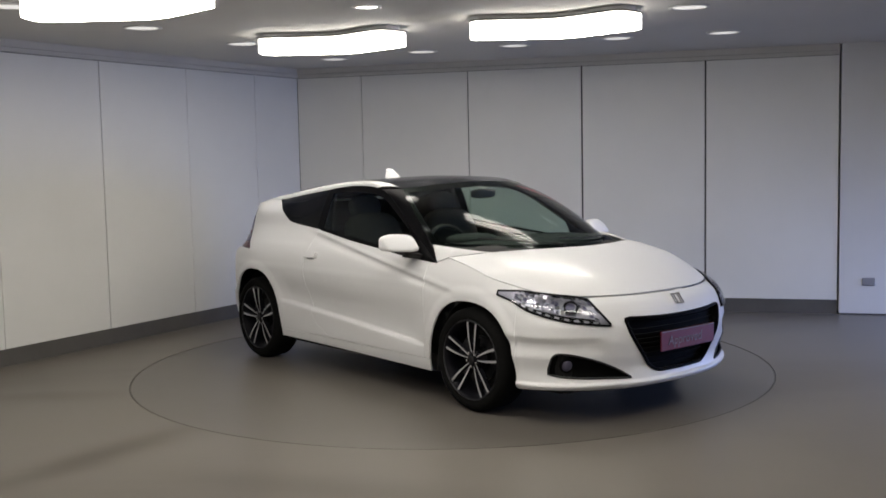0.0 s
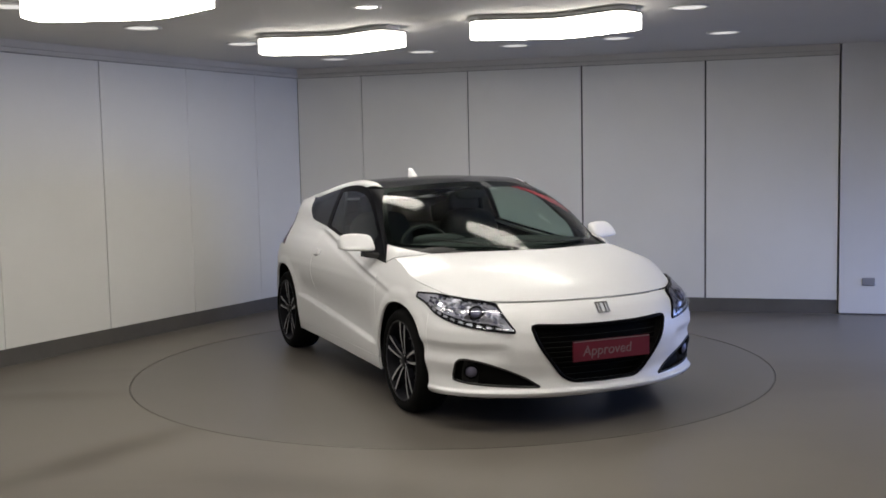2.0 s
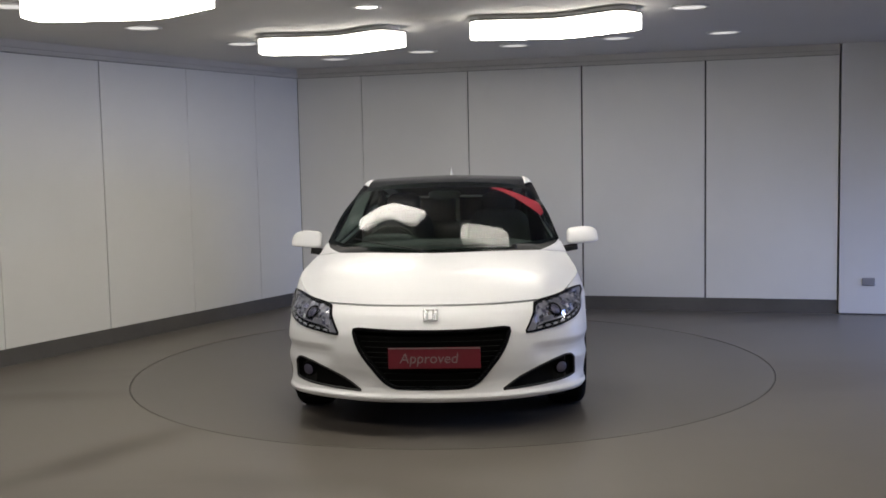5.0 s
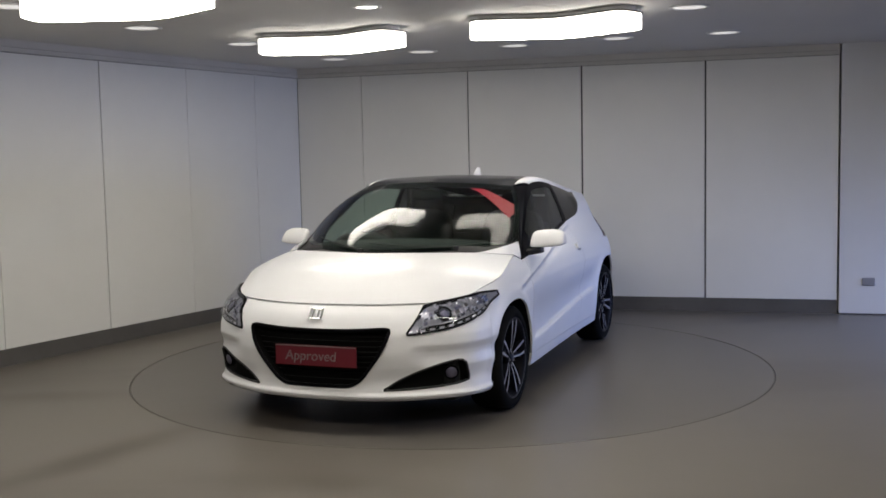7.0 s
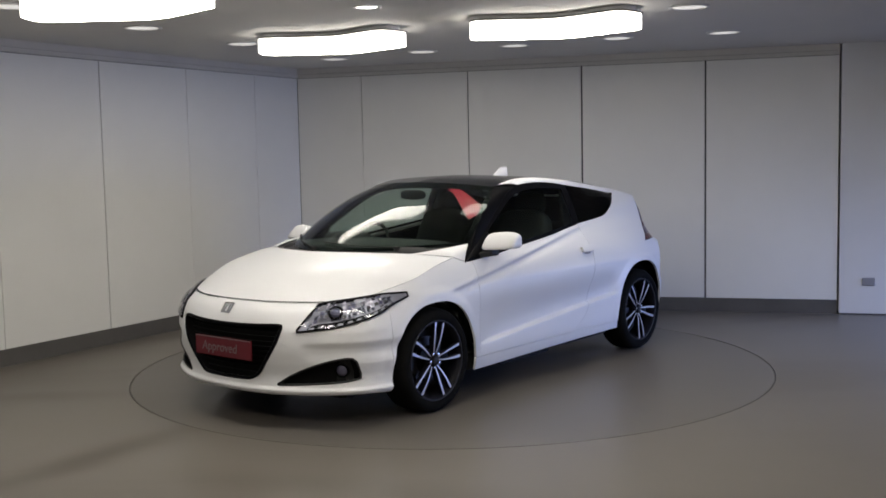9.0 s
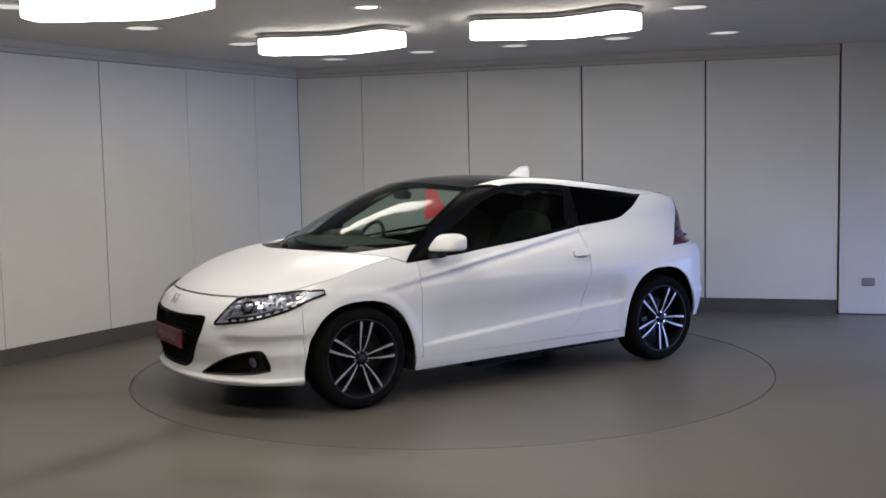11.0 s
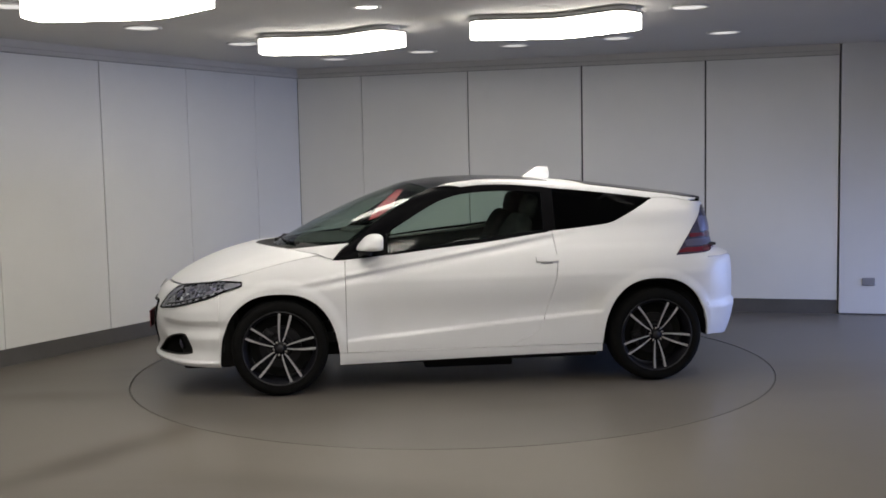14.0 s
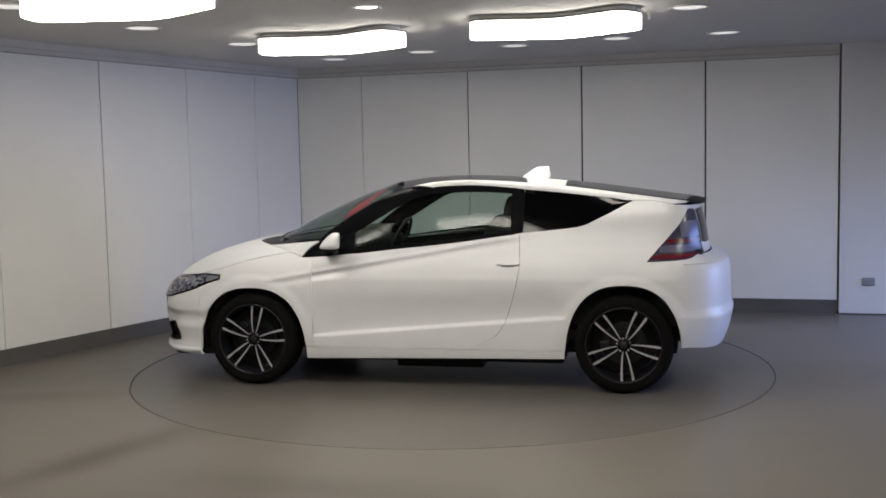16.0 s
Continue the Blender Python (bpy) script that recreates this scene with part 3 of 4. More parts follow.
def build_body():
    sill_top = 0.262
    s_nose = s_of(1.592)
    s_door = FIX(s_of(0.795))
    s_shut = level([(0.26, s_of(-0.24)), (0.30, s_of(-0.31)), (0.37, s_of(-0.43)), (0.51, s_of(-0.50)), (0.82, s_of(-0.57)), (1.0, s_of(-0.555))])
    s_bump = FIX(s_of(-1.592))
    # front bumper with the nose, one piece across
    def front(u, v):
        s = abs(u)
        a, b = LOW_FRONT(PLAN(s).x), z_top(s) - 0.004
        return skin(s, a * (1 - v) + b * v, 0, 1 if u >= 0 else -1)
    us, vs = steps(300, -s_nose, s_nose), steps(110)
    bm = grid_sheet(front, us, vs, 0.014)
    tests = inside(GRILLE_ROWS), inside(FOG_ROWS)
    gone = set()
    for i in range(len(us) - 1):
        for j in range(len(vs) - 1):
            s = abs(us[i] + us[i + 1]) / 2
            v = (vs[j] + vs[j + 1]) / 2
            z = LOW_FRONT(PLAN(s).x) * (1 - v) + (z_top(s) - 0.004) * v
            if any(t(s, z) for t in tests):
                gone.add(i * (len(vs) - 1) + j)
    bm.faces.ensure_lookup_table()
    bmesh.ops.delete(bm, geom=[bm.faces[i] for i in gone], context="FACES")
    part("front_bumper", bm, M_PAINT, CAR, "white front bumper with a low lip", True)
    def low_wing(s):
        return max(z_low(s), sill_top + 0.003) if PLAN(s).x < 0.95 else z_low(s)
    arch_f = [(s_of(AXLE_F + k * 0.375) - s_nose) / (s_of(0.8) - s_nose) for k in ARCH_CUTS]
    skin_panel("front_wing", FIX(s_nose + GAP), lambda z: s_door(z) - GAP, low_wing, lambda s: z_top(s) - 0.0015, 70, 36, (1, -1), "white front wing round the wheel arch", [u for u in arch_f if 0 < u < 1])
    skin_panel("door", lambda z: s_door(z) + GAP, lambda z: s_shut(z) - GAP, FIX(sill_top + 0.003), lambda s: z_top(s), 44, 84, (1, -1), "white side door")
    skin_panel("sill", FIX(s_of(0.842)), FIX(s_of(-0.853)), z_low, FIX(sill_top), 30, 6, (1, -1), "white side skirt")
    arch_r = [(s_of(AXLE_R + k * 0.362) - s_of(-0.50)) / (s_of(-1.592) - s_of(-0.50)) for k in ARCH_CUTS]
    def low_quarter(s):
        return max(z_low(s), sill_top + 0.003) if PLAN(s).x > -1.0 else z_low(s)
    skin_panel("quarter_panel", lambda z: s_shut(z) + GAP, lambda z: s_bump(z), low_quarter, z_top, 170, 84, (1, -1), "white rear quarter panel", arch_r, fade=(s_of(-0.50), 0.27))
    def rear(u, v):
        s = 1 - abs(u)
        a, b = z_low(s), 0.80
        return skin(s, a * (1 - v) + b * v, 0, 1 if u <= 0 else -1)
    e = 1 - s_of(-1.592)
    part("rear_bumper", grid_sheet(rear, steps(60, -e, e), steps(24), 0.014), M_PAINT, CAR, "white rear bumper", True)
    def hatch(u, v):
        s = 1 - abs(u)
        return skin(s, 0.806 * (1 - v) + (z_top(s) - 0.002) * v, 0, 1 if u <= 0 else -1)
    tail = part("tailgate", grid_sheet(hatch, steps(60, -e, e), steps(16), 0.014), M_PAINT, CAR, "white tailgate", True)
    skin_patch("tailgate_glass", [(s_of(-1.852, 0.53), 0.92, 1.125), (s_of(-1.88, 0.40), 0.91, 1.13), (1.0, 0.91, 1.13)], M_TINTED, 0.004, tail, 1)
    skin_patch("tailgate_glass", [(s_of(-1.852, 0.53), 0.92, 1.125), (s_of(-1.88, 0.40), 0.91, 1.13), (1.0, 0.91, 1.13)], M_TINTED, 0.004, tail, -1)
    # dark inside of the panels
    def inner(side):
        def at(u, v):
            s = u
            a, b = z_low(s) + 0.004, z_top(s) - 0.012
            return skin(s, a * (1 - v) + b * v, -0.02, side)
        return at
    for side in (1, -1):
        part("inner_panel", grid_sheet(inner(side), steps(240, s_nose + 0.004, 0.996), steps(14), 0, side < 0), M_LINER, CAR, "", True)
    # underside and wheel wells
    bm = bmesh.new()
    add_box(bm, (-0.84, -0.77, 0.168), (0.83, 0.77, 0.28), 0.02)
    add_box(bm, (-1.55, -0.58, 0.20), (1.90, 0.58, 0.42), 0.05)
    add_box(bm, (1.5, -0.72, 0.17), (1.84, 0.72, 0.5), 0.05)
    add_box(bm, (-0.30, 0.45, 0.10), (0.287, 0.62, 0.2), 0.02)
    part("underbody", bm, M_LINER, CAR)
    for ax in (AXLE_F, AXLE_R):
        for sd in (1, -1):
            bm = bmesh.new()
            R = 0.36
            rows = [[bm.verts.new((ax + R * math.cos(a), y, 0.305 + R * math.sin(a) * 0.98)) for a in [radians(-4 + 188 * i / 24) for i in range(25)]] for y in (0.50 * sd, 0.775 * sd)]
            for i in range(24):
                bm.faces.new((rows[0][i], rows[0][i + 1], rows[1][i + 1], rows[1][i]))
            bm.faces.new(rows[0])
            part("wheel_well", bm, M_LINER, CAR)


DLO_TOP = spline([(0.868, 0.797, 0.848), (0.72, 0.750, 0.925), (0.58, 0.712, 0.99), (0.41, 0.672, 1.10), (0.19, 0.625, 1.235), (0.04, 0.603, 1.283), (-0.12, 0.593, 1.297), (-0.30, 0.59, 1.295), (-0.52, 0.583, 1.276), (-0.89, 0.566, 1.237), (-1.255, 0.553, 1.190)])
ROOF_EDGE = spline([(0.225, 0.545, 1.284), (0.06, 0.540, 1.322), (-0.19, 0.53, 1.336), (-0.52, 0.515, 1.318), (-0.90, 0.492, 1.278), (-1.27, 0.474, 1.226), (-1.62, 0.45, 1.176)])
ROOF_MID = spline([(0.371, 0, 1.321), (0.22, 0, 1.342), (0.09, 0, 1.352), (-0.15, 0, 1.357), (-0.51, 0, 1.337), (-0.84, 0, 1.304), (-1.2, 0, 1.257), (-1.70, 0, 1.185)])
SCREEN_SIDE = spline([(0.76, 0.738, 0.948), (0.626, 0.710, 1.056), (0.4925, 0.668, 1.148), (0.359, 0.613, 1.224), (0.225, 0.545, 1.284)])
SCREEN_MID = spline([(1.284, 0, 0.918), (1.0555, 0, 1.0415), (0.8275, 0, 1.150), (0.599, 0, 1.243), (0.371, 0, 1.321)])


def screen_at(u, w):
    """The windscreen: an even arch from the middle line out to the side line."""
    a, b = SCREEN_MID(u), SCREEN_SIDE(u)
    k = 0.774 * w * w + 0.226 * w ** 4
    return Vector((a.x + (b.x - a.x) * k, b.y * w, a.z + (b.z - a.z) * k))


SASH = (0.905, 0.46, 0.56, 0.41)
SCREEN_LOW = lambda w: screen_at(0.0, w)
HOOD_BACK = spline([(1.42, 0, 0.925), (1.385, 0.2, 0.926), (1.29, 0.43, 0.922), (1.12, 0.64, 0.908), (0.95, 0.775, 0.884)])
HOOD_MID = spline([(1.978, 0, 0.705), (1.88, 0, 0.763), (1.75, 0, 0.820), (1.60, 0, 0.870), (1.42, 0, 0.925)])


def belt(x):
    s = s_of(x)
    return skin(s, z_top(s))


def run(s):
    return skin(s, z_top(s))


def build_upper():
    # bonnet
    s_c = s_of(1.70)
    lead = lambda w: run(s_c * w) + Vector((-0.004, 0, 0.002))
    s_e = s_of(0.95)
    edge = lambda u: run(s_c + (s_e - s_c) * u) + Vector((0, -0.002 , 0.001))
    bonnet = coons(HOOD_MID, edge, lead, HOOD_BACK, 0.012)
    raised = lambda u, w: bonnet(u, w) + Vector((0, 0, 0.011 * ease(0.86, 0.70, w) * math.sin(math.pi * min(1, 0.04 + u * 0.9)) ** 0.7))
    part("bonnet", grid_sheet(both_sides(raised), steps(40), steps(56, -1, 1), 0.012, True), M_PAINT, CAR, "white bonnet", True)
    # cowl and wipers
    low = lambda u, w: both_sides(lambda uu, ww: (HOOD_BACK(ww) * (1 - uu) + SCREEN_LOW(ww) * uu) + Vector((0.006 * (1 - uu), 0, -0.004 - 0.012 * math.sin(math.pi * uu))))(u, w)
    part("cowl", grid_sheet(low, steps(6), steps(40, -1, 1), 0.02, True), M_BLACK, CAR, "black plastic scuttle panel", True)
    # the white corner of the wing between bonnet, scuttle and mirror triangle
    p0, p3 = HOOD_BACK(0.72), Vector((0.768, 0.742, 0.949))
    ctrl = Vector((0.985, 0.715, 0.930))
    tip = DLO_TOP(0.0)
    def corner(u, v):
        a = p0 * (1 - u) ** 2 + ctrl * (2 * u * (1 - u)) + p3 * u * u
        b = HOOD_BACK(0.72 + 0.28 * u / 0.55) if u < 0.55 else run(s_e + (s_of(tip.x) - s_e) * (u - 0.55) / 0.45)
        return a.lerp(b, v) + Vector((0.002, 0.003, 0.004 + 0.010 * math.sin(math.pi * v) * u))
    for sd in (1, -1):
        part("wing_corner", grid_sheet(lambda u, v: (lambda p: Vector((p.x, p.y * sd, p.z)))(corner(u, v)), steps(24), steps(8), 0.012, sd > 0), M_PAINT, CAR, "white wing corner beside the windscreen", True)
    full = both_sides(screen_at)
    glass = part("windscreen", grid_sheet(full, steps(24), steps(40, -1, 1), 0, True), M_SCREEN, CAR, "clear raked windscreen", True)
    lift = Vector((0.5, 0, 0.86)).normalized()
    # black border printed round the glass
    bm = bmesh.new()
    grid_sheet(lambda u, w: full(u, w) + lift * -0.003, steps(2, 0.0, 0.045), steps(40, -1, 1), 0, True, bm)
    grid_sheet(lambda u, w: full(u, w) + lift * -0.003, steps(3, 0.90, 1.0), steps(40, -1, 1), 0, True, bm)
    for a, b in ((-1, -0.965), (0.965, 1)):
        grid_sheet(lambda u, w: full(u, w) + lift * -0.003, steps(20, 0.045, 0.90), steps(2, a, b), 0, True, bm)
    part("border", bm, M_GLOSSBLACK, glass, "black printed border", True)
    # red sash across the upper corner on the driver's far side
    def sash(u, v):
        k = (v - 0.5) * (0.45 + 0.75 * u)
        return full(SASH[0] - SASH[1] * u ** 1.4 + 0.125 * k, min(0.985, SASH[2] + SASH[3] * u ** 0.85 + 0.07 * k)) - lift * 0.006
    part("sash", grid_sheet(sash, steps(14), steps(4), 0.002, True), M_REDSTRIP, glass, "red sticker sash across the upper corner", True)
    for a, b, tip in ((0.62, -0.10, 0.075), (-0.14, -0.74, 0.085)):
        bm = bmesh.new()
        grid_sheet(lambda u, q: full(0.012 + tip * u ** 0.8, a + (b - a) * u) + lift * (0.011 + 0.005 * math.sin(2 * math.pi * q)) + Vector((0.008 * math.cos(2 * math.pi * q), 0, 0)), steps(16), steps(6), 0, True, bm)
        wiper = part("wiper", bm, M_BLACK, CAR, "black wiper resting at the base of the windscreen", True)
        part("hinge", lathe([(0, 0.01), (0.016, 0.01), (0.018, -0.03)], 16, m=Matrix.Translation(full(0.012, a) + lift * 0.008)), M_BLACK, wiper)
    # roof in three pieces
    def roof(a, b, ea, eb):
        c0, c1 = along(ROOF_MID, a, b), along(ROOF_EDGE, ea, eb)
        def cross(u):
            A, B = c0(u), c1(u)
            return lambda w: A.lerp(B, w) + Vector((0, 0, 0.55 * (A.z - B.z) * w * (1 - w)))
        return both_sides(lambda u, w: cross(u)(w))
    t1, t2 = 0.425, 0.565
    e1, e2 = 0.44, 0.575
    front = roof(0.0, t1, 0.0, e1)
    part("roof", grid_sheet(front, steps(24), steps(40, -1, 1), 0.012, True), M_ROOF, CAR, "gloss black roof panel", True)
    part("roof_band", grid_sheet(roof(t1 + 0.004, t2, e1 + 0.004, e2), steps(10), steps(40, -1, 1), 0.012, True), M_PAINT, CAR, "white band across the roof", True)
    rear = roof(t2 + 0.004, 0.985, e2 + 0.004, 0.99)
    part("rear_glass", grid_sheet(lambda u, w: rear(u, w) + Vector((0, 0, 0.006)), steps(20), steps(40, -1, 1), 0.02, True), M_ROOF, CAR, "dark sloping rear window", True)
    # the spoiler's lip
    def lip(u, w):
        A, B = Vector((-1.655, 0, 1.196)), Vector((-1.52, 0.46, 1.190))
        a = A.lerp(B, abs(w) ** 2)
        b = Vector((-1.745, 0, 1.176)).lerp(Vector((-1.63, 0.47, 1.168)), abs(w) ** 2)
        p = a.lerp(b, u)
        y = (0.46 + 0.01 * u) * abs(w)
        return Vector((p.x, y if w >= 0 else -y, p.z))
    part("spoiler", grid_sheet(lip, steps(6), steps(30, -1, 1), 0.022, True), M_GLOSSBLACK, CAR, "black roof spoiler lip", True)
    # side by side: pillars, rails, windows
    for sd in (1, -1):
        S = lambda fn: (lambda u, v: (lambda p: Vector((p.x, p.y * sd, p.z)))(fn(u, v)))
        def pillar(u, v):
            a, b = DLO_TOP(0.005 + 0.415 * u), SCREEN_SIDE(u)
            p = a.lerp(b, v)
            return p + Vector((0.004, 0.005, 0.004)) * (4 * v * (1 - v))
        part("a_pillar", grid_sheet(S(pillar), steps(20), steps(6), 0.01, sd < 0), M_GLOSSBLACK, CAR, "black windscreen pillar", True)
        def low_rail(u):
            if u < 0.80:
                return DLO_TOP(0.42 + 0.58 * u / 0.80)
            return belt(-1.286 - 0.314 * (u - 0.80) / 0.20) + Vector((0, 0, 0.003))
        def rail(u, v):
            p = low_rail(u).lerp(ROOF_EDGE(u), v)
            return p + Vector((0, 0.012, 0.012)) * (4 * v * (1 - v) * min(1, (1 - u) * 4 + 0.2))
        part("roof_rail", grid_sheet(S(rail), steps(50, 0.022, 1.0), steps(8), 0.01, sd < 0), M_PAINT, CAR, "white roof rail above the windows", True)
        part("rail_end", grid_sheet(S(rail), steps(6, 0.0, 0.020), steps(8), 0.01, sd < 0), M_GLOSSBLACK, CAR, "black front end of the roof rail", True)
        def side(u, v, off=0.0):
            top = DLO_TOP(u)
            x0, x1 = 0.866, -1.286
            low = belt(x0 + (x1 - x0) * (1 - (1 - u) ** 0.92))
            p = low.lerp(top, v)
            return p + Vector((0, 0.8, 0.3)) * (0.03 * v * (1 - v) + off)
        def band(a, b, v0=0.0, v1=1.0, off=0.0):
            return S(lambda u, v: side(a + (b - a) * u, v0 + (v1 - v0) * v, off))
        part("door_sail", grid_sheet(band(0.0, 0.175), steps(10), steps(8), 0.008, sd < 0), M_GLOSSBLACK, CAR, "black triangle at the foot of the door window", True)
        part("door_window", grid_sheet(band(0.177, 0.665, 0.03, 0.95), steps(24), steps(12), 0, sd < 0), M_GLASS, CAR, "clear door window", True)
        bm = bmesh.new()
        grid_sheet(band(0.175, 0.68, -0.02, 0.05, 0.003), steps(24), steps(2), 0.006, sd < 0, bm)
        grid_sheet(band(0.175, 0.68, 0.885, 1.01, 0.003), steps(24), steps(2), 0.006, sd < 0, bm)
        part("window_seal", bm, M_GLOSSBLACK, CAR, "black window seal", True)
        part("b_pillar", grid_sheet(band(0.665, 0.70, 0, 1, 0.003), steps(3), steps(10), 0.01, sd < 0), M_GLOSSBLACK, CAR, "black pillar cover", True)
        part("quarter_window", grid_sheet(band(0.702, 0.998), steps(20), steps(12), 0.006, sd < 0), M_TINTED, CAR, "dark tinted rear quarter window", True)


# ---- the car: lamps, grille and trim ----
def build_lamps():
    h1, h2, h3 = s_of(1.885, 0.69), s_of(1.66, 0.84), s_of(1.445)
    for sd in (1, -1):
        rows = [(s_of(1.996, 0.510), 0.552, 0.560), (s_of(1.970, 0.557), 0.556, 0.632), (s_of(1.942, 0.605), 0.562, 0.690), (h1, 0.574, 0.704), (s_of(1.79, 0.785), 0.600, 0.713), (h2, 0.636, 0.724), (s_of(1.55), 0.676, 0.731), (h3, 0.708, 0.730)]
        unit = skin_patch("headlight", rows, M_SATIN, 0.003, CAR, sd, 0.02, 40, 10, "clear headlight with chrome reflectors in a dark housing")
        shrink = lambda a, b, lo, hi: [(r[0], r[1] + (r[2] - r[1]) * lo, r[1] + (r[2] - r[1]) * hi) for r in rows if a <= r[0] <= b]
        a, b = rows[1][0], rows[6][0]
        lo, hi = level([(r[0], r[1]) for r in rows]), level([(r[0], r[2]) for r in rows])
        # broken mirror facets of the reflector bowls, each tilted its own way
        rng = random.Random(7)
        for i in range(17):
            for j in range(4):
                s0, s1 = a + (b - a) * (i + rng.uniform(0, 0.25)) / 17, a + (b - a) * (i + rng.uniform(0.7, 1.0)) / 17
                k0 = 0.25 + 0.165 * j + rng.uniform(0, 0.04)
                k1 = k0 + rng.uniform(0.10, 0.15)
                c0, cu, cv = rng.uniform(0.004, 0.007), rng.uniform(-0.004, 0.006), rng.uniform(-0.003, 0.006)
                mat = rng.choice((M_CHROME, M_SATIN, M_SATIN, M_SATIN, M_CRYSTAL, M_CRYSTAL, M_CLEARLENS))
                def facet(u, v):
                    s = s0 + (s1 - s0) * u
                    k = k0 + (k1 - k0) * v
                    return skin(s, lo(s) + (hi(s) - lo(s)) * k, c0 + 0.003 + cu * u + cv * v, sd)
                part("reflector_facet", grid_sheet(facet, steps(1), steps(1), 0.003, sd < 0), mat, unit)
        # daytime lights: bright segments on a black strip
        skin_patch("light_bar", shrink(rows[1][0], rows[6][0], 0.02, 0.22), M_GLOSSBLACK, 0.006, unit, sd, 0.004, 20, 3, "black light bar")
        for i in range(10):
            s0 = a + (b - a) * (i + 0.15) / 10
            s1 = a + (b - a) * (i + 0.70) / 10
            skin_patch("light_strip", [(s0, lo(s0) + 0.006, lo(s0) + 0.016), (s1, lo(s1) + 0.006, lo(s1) + 0.016)], M_LED, 0.009, unit, sd, 0.004, 3, 2, "chrome daytime light segment")
        skin_patch("eyebrow", shrink(rows[1][0], rows[7][0], 0.90, 1.0), M_GLOSSBLACK, 0.010, unit, sd, 0.006, 30, 2, "black upper lamp edge")
        for s0, z0, r in ((s_of(1.885, 0.69), 0.648, 0.030),):
            c = skin(s0, z0, 0.0, sd)
            d = (skin(s0, z0, 0.05, sd) - c).normalized()
            m = Matrix.Translation(c + d * 0.010) @ d.to_track_quat("Z", "Y").to_matrix().to_4x4()
            part("projector", lathe([(0, 0.008), (r * 0.5, 0.006), (r * 0.8, 0.002), (r, -0.006)], 24, m=m), M_CLEARLENS, unit, "round projector lens", True)
            part("projector_ring", lathe([(r * 0.98, 0.002), (r * 1.2, 0.004), (r * 1.45, 0.0), (r * 1.45, -0.008)], 24, m=m), M_GLOSSBLACK, unit, "black ring", True)
        bead("surround", rows, 0.006, M_GLOSSBLACK, unit, False, sd, 0.006)
        skin_patch("cover", rows, M_LAMPCOVER, 0.019, unit, sd, 0.0, 40, 10, "clear plastic cover")
        # fog lamp recess: a dark wedge, with its round lamp
        rows = FOG_ROWS
        fog = skin_patch("fog_recess", rows, M_RECESS, -0.035, CAR, sd, -0.034, 30, 8, "black fog lamp recess")
        bead("fog_rim", rows, 0.006, M_BLACK, fog, False, sd, 0.0)
        s0 = s_of(1.868, 0.71)
        c = skin(s0, 0.335, 0.0, sd)
        d = (skin(s0, 0.335, 0.05, sd) - c).normalized()
        d = (d + Vector((0.6, 0, 0))).normalized()
        m = Matrix.Translation(c + d * -0.008) @ d.to_track_quat("Z", "Y").to_matrix().to_4x4()
        part("fog_lamp", lathe([(0, 0.008), (0.018, 0.007), (0.030, 0.0), (0.034, -0.01)], 24, m=m), M_CLEARLENS, fog, "small round fog lamp", True)
        part("fog_ring", lathe([(0.031, 0.004), (0.038, 0.005), (0.042, -0.01)], 24, m=m), M_GLOSSBLACK, fog, "", True)
        # tail lamp
        t0, t1, t2, t3 = s_at(-1.361, 0.826), s_at(-1.46, 0.93), s_at(-1.552, 1.03), s_of(-1.82, 0.61)
        rows = [(t0, 0.820, 0.826), (t1, 0.824, 0.933), (t2, 0.830, 1.036), (s_at(-1.628, 1.12), 0.838, 1.130), (s_of(-1.80, 0.65), 0.848, 1.136), (t3, 0.852, 1.134), (s_of(-1.845, 0.55), 0.854, 1.122)]
        rows = sorted(rows)
        tail = skin_patch("tail_lamp", rows, M_SMOKED, 0.003, CAR, sd, 0.012, 30, 12, "wedge-shaped red and clear tail lamp")
        def zone(k0, k1, a, b):
            lo2 = level([(r[0], r[1]) for r in rows])
            hi2 = level([(r[0], r[2]) for r in rows])
            out = []
            for i in range(9):
                s = a + (b - a) * i / 8
                l, h = lo2(s), hi2(s)
                out.append((s, min(max(k0, l), h - 0.001), min(max(k1, l + 0.001), h)))
            return out
        skin_patch("red_lens", zone(0.834, 0.862, t0 + 0.003, t3), M_REDLENS, 0.008, tail, sd, 0.004, 20, 3, "red lens")
        skin_patch("clear_lens", zone(0.872, 0.915, t1 - 0.006, t3), M_CLEARLENS, 0.007, tail, sd, 0.004, 20, 4, "silvered clear lens")
        skin_patch("red_lens", zone(0.926, 0.950, t1 + 0.004, t3), M_REDLENS, 0.008, tail, sd, 0.004, 20, 3)
        skin_patch("smoked_lens", zone(0.962, 1.06, t2 + 0.002, t3), M_CLEARLENS, 0.007, tail, sd, 0.004, 20, 5)
    # grille
    g = GRILLE_ROWS
    grille = skin_patch("grille", g, M_RECESS, -0.05, CAR, 1, -0.05, 26, 12, "black hexagonal grille with thin bars", True)
    lo, hi = level([(r[0], r[1]) for r in g]), level([(r[0], r[2]) for r in g])
    half = g[-1][0]
    for i in range(9):
        z = 0.300 + 0.031 * i
        w = max([s for s in steps(60, 0, half) if lo(s) < z - 0.004 and hi(s) > z + 0.006] or [0.01])
        skin_patch("grille_bar", [(0.0, z - 0.004, z + 0.004), (w, z - 0.004, z + 0.004)], M_RECESS, -0.034, grille, 1, 0.014, 12, 1, "", True)
    bead("grille_rim", g, 0.010, M_GLOSSBLACK, grille, True)
    # the red plate
    x = 2.106
